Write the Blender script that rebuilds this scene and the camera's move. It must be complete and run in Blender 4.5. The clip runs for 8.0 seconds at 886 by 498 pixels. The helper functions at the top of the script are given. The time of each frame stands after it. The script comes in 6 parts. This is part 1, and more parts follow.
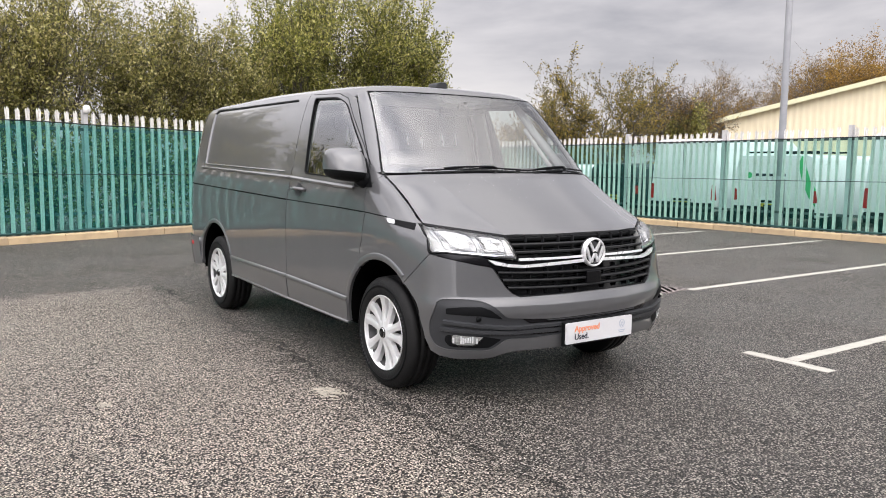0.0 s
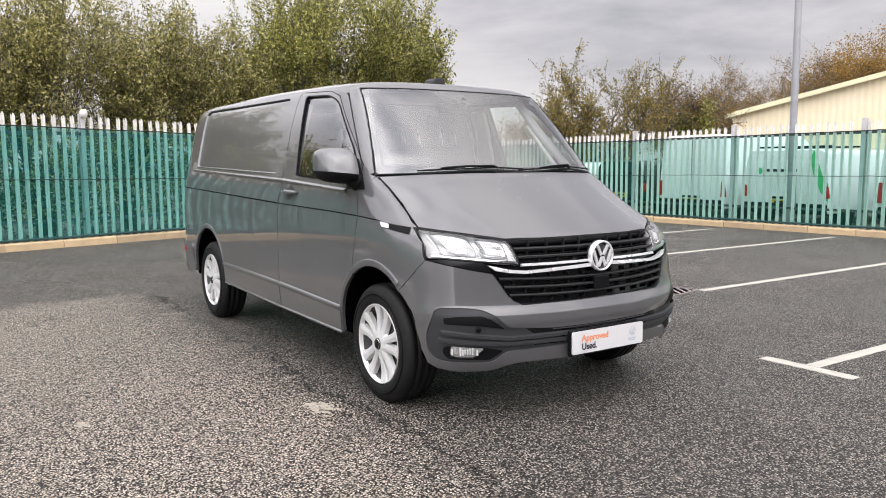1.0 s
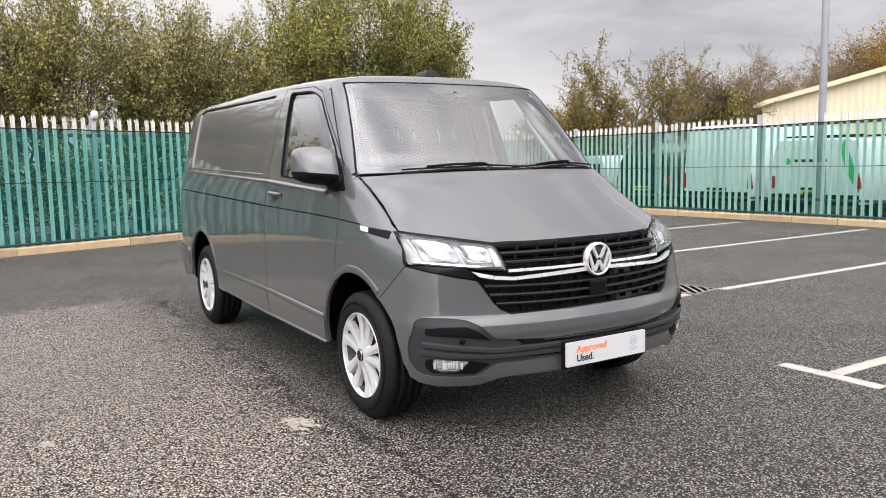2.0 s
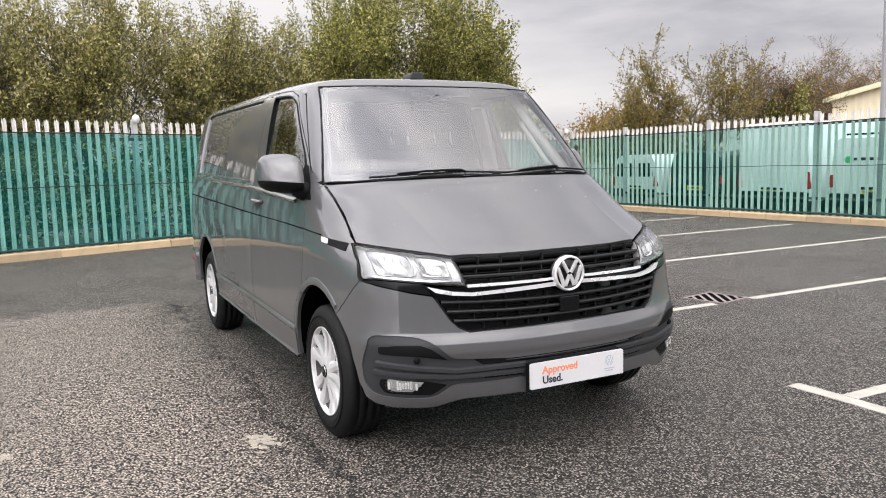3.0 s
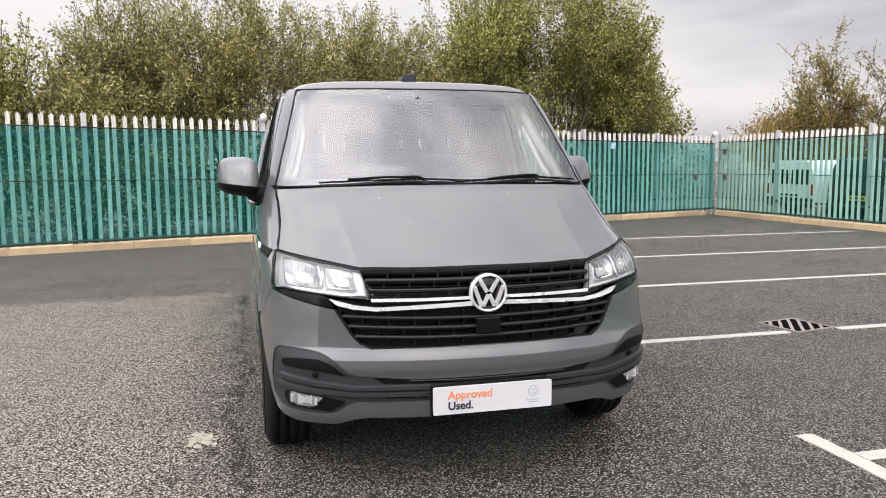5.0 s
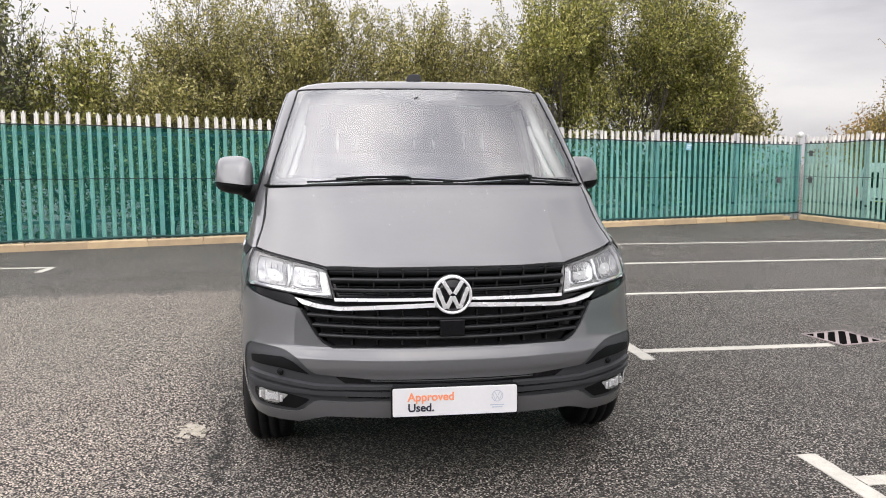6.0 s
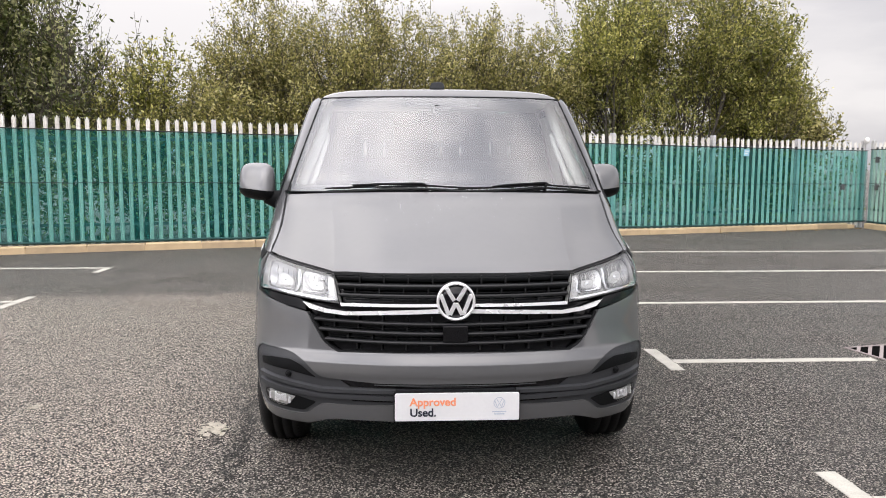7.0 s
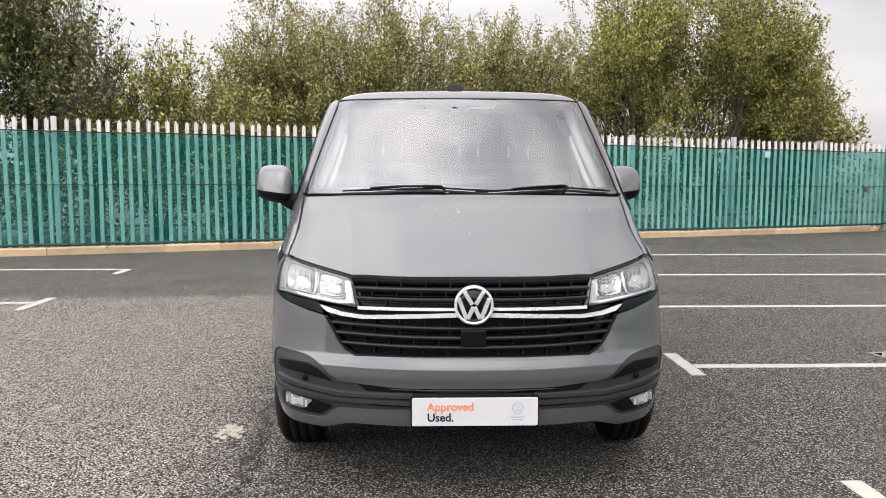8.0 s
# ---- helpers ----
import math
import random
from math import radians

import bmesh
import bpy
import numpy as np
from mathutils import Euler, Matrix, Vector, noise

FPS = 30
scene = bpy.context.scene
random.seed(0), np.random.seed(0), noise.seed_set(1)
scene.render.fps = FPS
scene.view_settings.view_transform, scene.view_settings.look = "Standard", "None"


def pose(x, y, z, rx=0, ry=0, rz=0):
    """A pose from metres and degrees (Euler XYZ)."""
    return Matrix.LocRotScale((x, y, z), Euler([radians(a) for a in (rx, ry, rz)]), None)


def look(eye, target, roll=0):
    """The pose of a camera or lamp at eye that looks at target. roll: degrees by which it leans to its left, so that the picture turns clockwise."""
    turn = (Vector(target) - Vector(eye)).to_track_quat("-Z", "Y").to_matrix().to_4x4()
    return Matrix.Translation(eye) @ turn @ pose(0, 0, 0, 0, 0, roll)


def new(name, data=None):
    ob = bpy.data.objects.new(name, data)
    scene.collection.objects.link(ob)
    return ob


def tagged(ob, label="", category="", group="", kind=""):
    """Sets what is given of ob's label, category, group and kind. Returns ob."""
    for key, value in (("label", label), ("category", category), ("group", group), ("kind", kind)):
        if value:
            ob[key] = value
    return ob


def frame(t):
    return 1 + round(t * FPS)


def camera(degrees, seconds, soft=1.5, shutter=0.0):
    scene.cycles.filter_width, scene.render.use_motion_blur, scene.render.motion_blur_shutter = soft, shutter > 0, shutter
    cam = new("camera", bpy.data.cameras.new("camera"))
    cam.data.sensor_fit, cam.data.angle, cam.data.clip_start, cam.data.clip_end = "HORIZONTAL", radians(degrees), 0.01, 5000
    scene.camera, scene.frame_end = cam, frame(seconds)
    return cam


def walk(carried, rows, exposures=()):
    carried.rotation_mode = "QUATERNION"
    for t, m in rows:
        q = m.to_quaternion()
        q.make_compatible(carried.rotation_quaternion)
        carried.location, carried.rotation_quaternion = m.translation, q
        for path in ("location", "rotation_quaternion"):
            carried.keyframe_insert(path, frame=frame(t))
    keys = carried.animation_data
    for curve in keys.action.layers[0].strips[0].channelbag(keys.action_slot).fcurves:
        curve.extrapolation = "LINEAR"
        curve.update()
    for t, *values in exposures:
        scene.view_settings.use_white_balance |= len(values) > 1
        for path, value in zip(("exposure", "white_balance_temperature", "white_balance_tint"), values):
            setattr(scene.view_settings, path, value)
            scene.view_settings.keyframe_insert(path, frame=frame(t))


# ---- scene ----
cam = camera(59.8, 8.0, soft=1.0)
PATH = [
    (0, (-3.177, -3.066, 1.326), (-2.053, -1.425, 1.11), 0.5),
    (0.5, (-3.165, -3.002, 1.325), (-2.045, -1.358, 1.11), 0.2),
    (1, (-2.977, -2.874, 1.325), (-1.87, -1.222, 1.109), -0.3),
    (1.5, (-2.784, -2.777, 1.338), (-1.705, -1.108, 1.114), -0.8),
    (1.7, (-2.733, -2.749, 1.333), (-1.664, -1.072, 1.107), -1.0),
    (3, (-2.096, -2.81, 1.369), (-1.196, -1.038, 1.142), -1.6),
    (3.5, (-1.838, -2.858, 1.368), (-1.031, -1.042, 1.143), -1.6),
    (4, (-1.56, -2.902, 1.388), (-0.855, -1.044, 1.166), -1.2),
    (5.5, (-0.691, -3.071, 1.39), (-0.324, -1.117, 1.167), -0.2),
    (6, (-0.447, -3.096, 1.386), (-0.192, -1.125, 1.166), -0.1),
    (6.5, (-0.255, -3.156, 1.396), (-0.093, -1.174, 1.183), -0.0),
    (7, (-0.216, -3.148, 1.399), (-0.116, -1.161, 1.191), 0.1),
    (7.5, (-0.212, -3.134, 1.393), (-0.147, -1.145, 1.192), 0.1),
    (8, (-0.217, -3.115, 1.401), (-0.162, -1.126, 1.198), 0.1),
]
walk(cam, [(t, look(eye, target, roll)) for t, eye, target, roll in PATH], exposures=((0, 0.05, 6610, 10), (8, 0.05, 6610, 10)))

# world: bright broken overcast, soft sun from behind the camera
SUN_DIR = Vector((0.05, -0.68, 0.73)).normalized()      # towards the sun
LOW, MID, ZENITH, LOBE, BANK = 1.15, 1.9, 6.3, 2.4, 0.75
world = bpy.data.worlds.new("overcast_sky")
scene.world = world
world.use_nodes = True
wn, wl = world.node_tree.nodes, world.node_tree.links
wn.clear()


def wnode(kind, **sets):
    n = wn.new(kind)
    for k, v in sets.items():
        n.inputs[k].default_value = v
    return n


w_out = wn.new("ShaderNodeOutputWorld")
w_bg = wnode("ShaderNodeBackground", Strength=1.0)
sky = wn.new("ShaderNodeTexSky")
sky.sky_type, sky.sun_disc = "NISHITA", False
sky.sun_elevation = math.asin(SUN_DIR.z)
sky.sun_rotation = math.atan2(SUN_DIR.x, SUN_DIR.y)
w_co = wn.new("ShaderNodeTexCoord")
w_map = wn.new("ShaderNodeMapping")
w_map.inputs["Scale"].default_value = (1.0, 1.0, 3.2)
w_n1 = wnode("ShaderNodeTexNoise", Scale=2.1, Detail=7.0, Roughness=0.52, Distortion=0.35)
w_n2 = wnode("ShaderNodeTexNoise", Scale=0.9, Detail=3.0, Roughness=0.5)
w_add = wn.new("ShaderNodeMath")
w_add.operation = "MULTIPLY_ADD"
w_add.inputs[1].default_value = 0.55
w_ramp = wn.new("ShaderNodeValToRGB")
r = w_ramp.color_ramp
r.elements[0].position, r.elements[0].color = 0.62, (0.430, 0.425, 0.465, 1)
r.elements[1].position, r.elements[1].color = 0.91, (0.83, 0.80, 0.81, 1)
e = r.elements.new(0.76)
e.color = (0.665, 0.645, 0.675, 1)
w_sky = wn.new("ShaderNodeVectorMath")
w_sky.operation = "SCALE"
w_sky.inputs["Scale"].default_value = 0.10
w_mix = wnode("ShaderNodeMix", Factor=0.93)
w_mix.data_type = "RGBA"
wl.new(w_co.outputs["Generated"], w_map.inputs["Vector"])
wl.new(w_map.outputs[0], w_n1.inputs["Vector"])
wl.new(w_map.outputs[0], w_n2.inputs["Vector"])
wl.new(w_n2.outputs["Fac"], w_add.inputs[0])
wl.new(w_n1.outputs["Fac"], w_add.inputs[2])
wl.new(w_add.outputs[0], w_ramp.inputs["Fac"])
wl.new(sky.outputs[0], w_sky.inputs[0])
wl.new(w_sky.outputs[0], w_mix.inputs[6])
wl.new(w_ramp.outputs[0], w_mix.inputs[7])
# an overcast sky is brightest overhead
w_sep = wn.new("ShaderNodeSeparateXYZ")
w_rise = wn.new("ShaderNodeMapRange")
for k, v in (("From Min", 0.02), ("From Max", 1.0), ("To Min", 0.0), ("To Max", ZENITH - LOW)):
    w_rise.inputs[k].default_value = v
wl.new(w_co.outputs["Generated"], w_sep.inputs[0])
w_pow = wn.new("ShaderNodeMath")
w_pow.operation = "POWER"
w_pow.inputs[1].default_value = 2.0
wl.new(w_sep.outputs[2], w_pow.inputs[0])
wl.new(w_pow.outputs[0], w_rise.inputs["Value"])
# and round the veiled sun
w_dot = wn.new("ShaderNodeVectorMath")
w_dot.operation = "DOT_PRODUCT"
w_dot.inputs[1].default_value = SUN_DIR
wl.new(w_co.outputs["Generated"], w_dot.inputs[0])
w_lobe = wn.new("ShaderNodeMapRange")
w_lobe.interpolation_type = "SMOOTHSTEP"
for k, v in (("From Min", 0.1), ("From Max", 1.0), ("To Min", 0.0), ("To Max", LOBE)):
    w_lobe.inputs[k].default_value = v
wl.new(w_dot.outputs["Value"], w_lobe.inputs["Value"])
w_sum = wn.new("ShaderNodeMath")
w_sum.operation = "ADD"
wl.new(w_rise.outputs[0], w_sum.inputs[0])
wl.new(w_lobe.outputs[0], w_sum.inputs[1])
# the cloud thins a little above the tree tops
w_midr = wn.new("ShaderNodeMapRange")
w_midr.interpolation_type = "SMOOTHSTEP"
for k, v in (("From Min", 0.19), ("From Max", 0.28), ("To Min", 0.0), ("To Max", MID)):
    w_midr.inputs[k].default_value = v
wl.new(w_sep.outputs[2], w_midr.inputs["Value"])
w_fall = wn.new("ShaderNodeMapRange")
w_fall.interpolation_type = "SMOOTHSTEP"
for k, v in (("From Min", 0.34), ("From Max", 0.62), ("To Min", 1.0), ("To Max", 0.0)):
    w_fall.inputs[k].default_value = v
wl.new(w_sep.outputs[2], w_fall.inputs["Value"])
w_band = wn.new("ShaderNodeMath")
w_band.operation = "MULTIPLY"
wl.new(w_midr.outputs[0], w_band.inputs[0])
wl.new(w_fall.outputs[0], w_band.inputs[1])
w_sum2 = wn.new("ShaderNodeMath")
w_sum2.operation = "ADD"
wl.new(w_sum.outputs[0], w_sum2.inputs[0])
wl.new(w_band.outputs[0], w_sum2.inputs[1])
# a heavier bank of cloud stands over the far side of the yard
w_side = wn.new("ShaderNodeVectorMath")
w_side.operation = "DOT_PRODUCT"
w_side.inputs[1].default_value = (-0.96, -0.28, 0.0)
wl.new(w_co.outputs["Generated"], w_side.inputs[0])
w_bank = wn.new("ShaderNodeMapRange")
for k, v in (("From Min", -0.7), ("From Max", 1.0), ("To Min", 1.0 - BANK), ("To Max", 1.4)):
    w_bank.inputs[k].default_value = v
wl.new(w_side.outputs["Value"], w_bank.inputs["Value"])
w_all = wn.new("ShaderNodeMath")
w_all.operation = "MULTIPLY"
wl.new(w_sum2.outputs[0], w_all.inputs[0])
wl.new(w_bank.outputs[0], w_all.inputs[1])
w_tot = wn.new("ShaderNodeMath")
w_tot.operation = "ADD"
w_low = wn.new("ShaderNodeMapRange")
for k, v in (("From Min", -1.0), ("From Max", 1.0), ("To Min", LOW * 0.93), ("To Max", LOW)):
    w_low.inputs[k].default_value = v
wl.new(w_side.outputs["Value"], w_low.inputs["Value"])
wl.new(w_low.outputs[0], w_tot.inputs[1])
wl.new(w_all.outputs[0], w_tot.inputs[0])
wl.new(w_tot.outputs[0], w_bg.inputs["Strength"])
wl.new(w_mix.outputs[2], w_bg.inputs["Color"])
wl.new(w_bg.outputs[0], w_out.inputs["Surface"])

sun = new("sun", bpy.data.lights.new("sun", "SUN"))
sun.data.energy, sun.data.angle, sun.data.color = 0.5, radians(70), (1.0, 0.95, 0.88)
sun.matrix_world = look((0, 0, 30), tuple(Vector((0, 0, 30)) - SUN_DIR))

# ---- materials ----
def material(name, a, b=None, rough=0.5, metal=0.0, scale=8.0, fine=80.0, bump=0.0, bump_scale=None, coat=0.0, spec=0.5, rough_var=0.08, per_object=0.0, per_island=0.0, coat_ior=1.5, ripple=0.0):
    """Principled surface whose colour wanders from a to b at two scales, with fine relief."""
    m = bpy.data.materials.new(name)
    m.use_nodes = True
    nt = m.node_tree
    ns, ln = nt.nodes, nt.links
    p = ns["Principled BSDF"]
    b = b or tuple(c * 0.85 for c in a)
    co = ns.new("ShaderNodeTexCoord")
    n1 = ns.new("ShaderNodeTexNoise")
    n1.inputs["Scale"].default_value, n1.inputs["Detail"].default_value = scale, 5
    n2 = ns.new("ShaderNodeTexNoise")
    n2.inputs["Scale"].default_value, n2.inputs["Detail"].default_value = fine, 3
    ln.new(co.outputs["Object"], n1.inputs["Vector"])
    ln.new(co.outputs["Object"], n2.inputs["Vector"])
    s = ns.new("ShaderNodeMath")
    s.operation = "MULTIPLY_ADD"
    s.inputs[1].default_value = 0.5
    ln.new(n2.outputs["Fac"], s.inputs[0])
    h = ns.new("ShaderNodeMath")
    h.operation = "MULTIPLY"
    h.inputs[1].default_value = 0.5
    ln.new(n1.outputs["Fac"], h.inputs[0])
    ln.new(h.outputs[0], s.inputs[2])
    last = s.outputs[0]
    for amount, kind, out in ((per_object, "ShaderNodeObjectInfo", "Random"), (per_island, "ShaderNodeNewGeometry", "Random Per Island")):
        if amount:
            o = ns.new(kind)
            q = ns.new("ShaderNodeMath")
            q.operation = "MULTIPLY_ADD"
            q.inputs[1].default_value = amount
            ln.new(o.outputs[out], q.inputs[0])
            ln.new(last, q.inputs[2])
            q2 = ns.new("ShaderNodeMath")
            q2.operation = "SUBTRACT"
            q2.inputs[1].default_value = amount / 2
            ln.new(q.outputs[0], q2.inputs[0])
            last = q2.outputs[0]
    cr = ns.new("ShaderNodeMapRange")
    cr.inputs["From Min"].default_value, cr.inputs["From Max"].default_value = 0.3, 0.7
    ln.new(last, cr.inputs["Value"])
    mx = ns.new("ShaderNodeMix")
    mx.data_type = "RGBA"
    mx.inputs[6].default_value, mx.inputs[7].default_value = (*a, 1), (*b, 1)
    ln.new(cr.outputs[0], mx.inputs[0])
    ln.new(mx.outputs[2], p.inputs["Base Color"])
    rr = ns.new("ShaderNodeMapRange")
    rr.inputs["To Min"].default_value, rr.inputs["To Max"].default_value = max(0.0, rough - rough_var), min(1.0, rough + rough_var)
    ln.new(n1.outputs["Fac"], rr.inputs["Value"])
    ln.new(rr.outputs[0], p.inputs["Roughness"])
    p.inputs["Metallic"].default_value = metal
    p.inputs["Specular IOR Level"].default_value = spec
    if coat:
        p.inputs["Coat Weight"].default_value, p.inputs["Coat Roughness"].default_value = coat, 0.025
        p.inputs["Coat IOR"].default_value = coat_ior
    if ripple:       # the slight waviness of pressed and sprayed sheet
        wv = ns.new("ShaderNodeTexNoise")
        wv.inputs["Scale"].default_value, wv.inputs["Detail"].default_value = 6.0, 1.5
        ln.new(co.outputs["Object"], wv.inputs["Vector"])
        rb = ns.new("ShaderNodeBump")
        rb.inputs["Strength"].default_value, rb.inputs["Distance"].default_value = 1.0, ripple
        ln.new(wv.outputs["Fac"], rb.inputs["Height"])
        ln.new(rb.outputs[0], p.inputs["Coat Normal"])
    if bump:
        bp = ns.new("ShaderNodeBump")
        bp.inputs["Strength"].default_value, bp.inputs["Distance"].default_value = bump, 0.01
        src = n2
        if bump_scale:
            src = ns.new("ShaderNodeTexNoise")
            src.inputs["Scale"].default_value, src.inputs["Detail"].default_value = bump_scale, 2
            ln.new(co.outputs["Object"], src.inputs["Vector"])
        ln.new(src.outputs["Fac"], bp.inputs["Height"])
        ln.new(bp.outputs[0], p.inputs["Normal"])
    return m


def glass_material(name, tint, rough=0.0, facing=0.08):
    """Thin pane: a mirror at grazing angles over a tinted clear sheet; facing is its gloss seen square on."""
    m = bpy.data.materials.new(name)
    m.use_nodes = True
    nt = m.node_tree
    ns, ln = nt.nodes, nt.links
    ns.clear()
    out = ns.new("ShaderNodeOutputMaterial")
    tr = ns.new("ShaderNodeBsdfTransparent")
    tr.inputs["Color"].default_value = (*tint, 1)
    gl = ns.new("ShaderNodeBsdfGlossy")
    gl.inputs["Roughness"].default_value = rough
    lw = ns.new("ShaderNodeLayerWeight")
    lw.inputs["Blend"].default_value = 0.5
    pw = ns.new("ShaderNodeMath")
    pw.operation = "POWER"
    pw.inputs[1].default_value = 4.0
    ln.new(lw.outputs["Facing"], pw.inputs[0])
    fr = ns.new("ShaderNodeMapRange")
    fr.inputs["To Min"].default_value, fr.inputs["To Max"].default_value = facing, 1.0
    ln.new(pw.outputs[0], fr.inputs["Value"])
    mx = ns.new("ShaderNodeMixShader")
    ln.new(fr.outputs[0], mx.inputs[0])
    ln.new(tr.outputs[0], mx.inputs[1])
    ln.new(gl.outputs[0], mx.inputs[2])
    ln.new(mx.outputs[0], out.inputs["Surface"])
    return m


def leaf_material(name, a, b, c):
    """Leaves: three tints shared out per leaf, slightly translucent."""
    m = bpy.data.materials.new(name)
    m.use_nodes = True
    nt = m.node_tree
    ns, ln = nt.nodes, nt.links
    p = ns["Principled BSDF"]
    out = ns["Material Output"]
    g = ns.new("ShaderNodeNewGeometry")
    ramp = ns.new("ShaderNodeValToRGB")
    ramp.color_ramp.elements[0].color = (*a, 1)
    ramp.color_ramp.elements[1].color = (*c, 1)
    e = ramp.color_ramp.elements.new(0.6)
    e.color = (*b, 1)
    ln.new(g.outputs["Random Per Island"], ramp.inputs["Fac"])
    ln.new(ramp.outputs[0], p.inputs["Base Color"])
    p.inputs["Roughness"].default_value = 0.45
    t = ns.new("ShaderNodeBsdfTranslucent")
    ln.new(ramp.outputs[0], t.inputs["Color"])
    mx = ns.new("ShaderNodeMixShader")
    mx.inputs[0].default_value = 0.42
    ln.new(p.outputs[0], mx.inputs[1])
    ln.new(t.outputs[0], mx.inputs[2])
    ln.new(mx.outputs[0], out.inputs["Surface"])
    return m


def netting_material(name, cover, clear, weave):
    """Green woven debris netting: clear tints what is seen through it, weave is the thread's own colour."""
    m = bpy.data.materials.new(name)
    m.use_nodes = True
    nt = m.node_tree
    ns, ln = nt.nodes, nt.links
    ns.clear()
    out = ns.new("ShaderNodeOutputMaterial")
    co = ns.new("ShaderNodeTexCoord")
    n = ns.new("ShaderNodeTexNoise")
    n.inputs["Scale"].default_value, n.inputs["Detail"].default_value = 1.3, 6
    ln.new(co.outputs["Object"], n.inputs["Vector"])
    mr = ns.new("ShaderNodeMapRange")
    mr.inputs["To Min"].default_value, mr.inputs["To Max"].default_value = cover * 0.8, cover * 1.2
    mr.inputs["From Min"].default_value, mr.inputs["From Max"].default_value = 0.3, 0.7
    ln.new(n.outputs["Fac"], mr.inputs["Value"])
    d = ns.new("ShaderNodeBsdfDiffuse")
    d.inputs["Color"].default_value = (*weave, 1)
    tl = ns.new("ShaderNodeBsdfTranslucent")
    tl.inputs["Color"].default_value = (*weave, 1)
    mx1 = ns.new("ShaderNodeMixShader")
    mx1.inputs[0].default_value = 0.35
    ln.new(d.outputs[0], mx1.inputs[1])
    ln.new(tl.outputs[0], mx1.inputs[2])
    tr = ns.new("ShaderNodeBsdfTransparent")
    tr.inputs["Color"].default_value = (*clear, 1)
    mx = ns.new("ShaderNodeMixShader")
    ln.new(mr.outputs[0], mx.inputs[0])
    ln.new(tr.outputs[0], mx.inputs[1])
    ln.new(mx1.outputs[0], mx.inputs[2])
    ln.new(mx.outputs[0], out.inputs["Surface"])
    return m


def asphalt_material():
    """Open-textured asphalt: stone chips in dark binder, an older paler bay and damp darker stretches."""
    m = bpy.data.materials.new("asphalt")
    m.use_nodes = True
    nt = m.node_tree
    ns, ln = nt.nodes, nt.links
    p = ns["Principled BSDF"]
    co = ns.new("ShaderNodeTexCoord")

    def tex(kind, scale, **kw):
        t = ns.new(kind)
        t.inputs["Scale"].default_value = scale
        for k, v in kw.items():
            t.inputs[k].default_value = v
        ln.new(co.outputs["Object"], t.inputs["Vector"])
        return t

    def math_node(op, x, y=None, z=None):
        n = ns.new("ShaderNodeMath")
        n.operation = op
        for i, v in enumerate((x, y, z)):
            if v is None:
                continue
            if isinstance(v, (int, float)):
                n.inputs[i].default_value = v
            else:
                ln.new(v, n.inputs[i])
        return n.outputs[0]

    def ramp(value, lo, hi, a=0.0, b=1.0):
        n = ns.new("ShaderNodeMapRange")
        n.interpolation_type = "SMOOTHSTEP"
        for k, v in (("From Min", lo), ("From Max", hi), ("To Min", a), ("To Max", b)):
            n.inputs[k].default_value = v
        ln.new(value, n.inputs["Value"])
        return n.outputs[0]

    def mix(f, a, b):
        n = ns.new("ShaderNodeMix")
        n.data_type = "RGBA"
        for i, v in ((0, f), (6, a), (7, b)):
            if isinstance(v, tuple):
                n.inputs[i].default_value = (*v, 1)
            elif isinstance(v, (int, float)):
                n.inputs[i].default_value = v
            else:
                ln.new(v, n.inputs[i])
        return n.outputs[2]

    chips = tex("ShaderNodeTexVoronoi", 104.0, Randomness=1.0)
    small = tex("ShaderNodeTexVoronoi", 150.0, Randomness=1.0)
    grain = tex("ShaderNodeTexNoise", 260.0, Detail=3.0)
    cloud = tex("ShaderNodeTexNoise", 0.55, Detail=6.0, Roughness=0.6)
    patchy = tex("ShaderNodeTexNoise", 3.2, Detail=5.0, Roughness=0.6)
    wob = tex("ShaderNodeTexNoise", 1.1, Detail=4.0)
    sep = ns.new("ShaderNodeSeparateXYZ")
    ln.new(co.outputs["Object"], sep.inputs[0])
    X, Y = sep.outputs[0], sep.outputs[1]
    w = math_node("MULTIPLY_ADD", wob.outputs["Fac"], 0.5, -0.25)
    # the older bay lies beside the van, bounded by two laying seams
    seam_x = math_node("ADD", math_node("MULTIPLY_ADD", Y, SEAM[0], SEAM[1]), math_node("MULTIPLY", w, 0.5))
    left = ramp(math_node("ADD", math_node("SUBTRACT", seam_x, X), math_node("MULTIPLY_ADD", patchy.outputs["Fac"], 1.2, -0.6)), -0.30, 0.60)
    seam_y = math_node("ADD", math_node("MULTIPLY_ADD", X, SEAM[2], SEAM[3]), math_node("MULTIPLY", w, 0.6))
    near = ramp(math_node("ADD", math_node("SUBTRACT", seam_y, Y), math_node("MULTIPLY_ADD", patchy.outputs["Fac"], 0.8, -0.4)), -0.15, 0.35)
    old = math_node("MULTIPLY", left, near)
    chip_tone = math_node("MULTIPLY", ramp(chips.outputs["Color"], 0.25, 0.95), 1.0)
    binder = mix(ramp(cloud.outputs["Fac"], 0.35, 0.68), (0.011, 0.0102, 0.0092), (0.020, 0.0185, 0.0165))
    stone_new = mix(chip_tone, (0.095, 0.087, 0.077), (0.62, 0.565, 0.495))
    stone_old = mix(chip_tone, (0.40, 0.350, 0.292), (1.0, 0.89, 0.76))
    stone = mix(old, stone_new, stone_old)
    stone = mix(math_node("MULTIPLY", ramp(patchy.outputs["Fac"], 0.45, 0.72), 0.10), stone, (0.06, 0.057, 0.054))
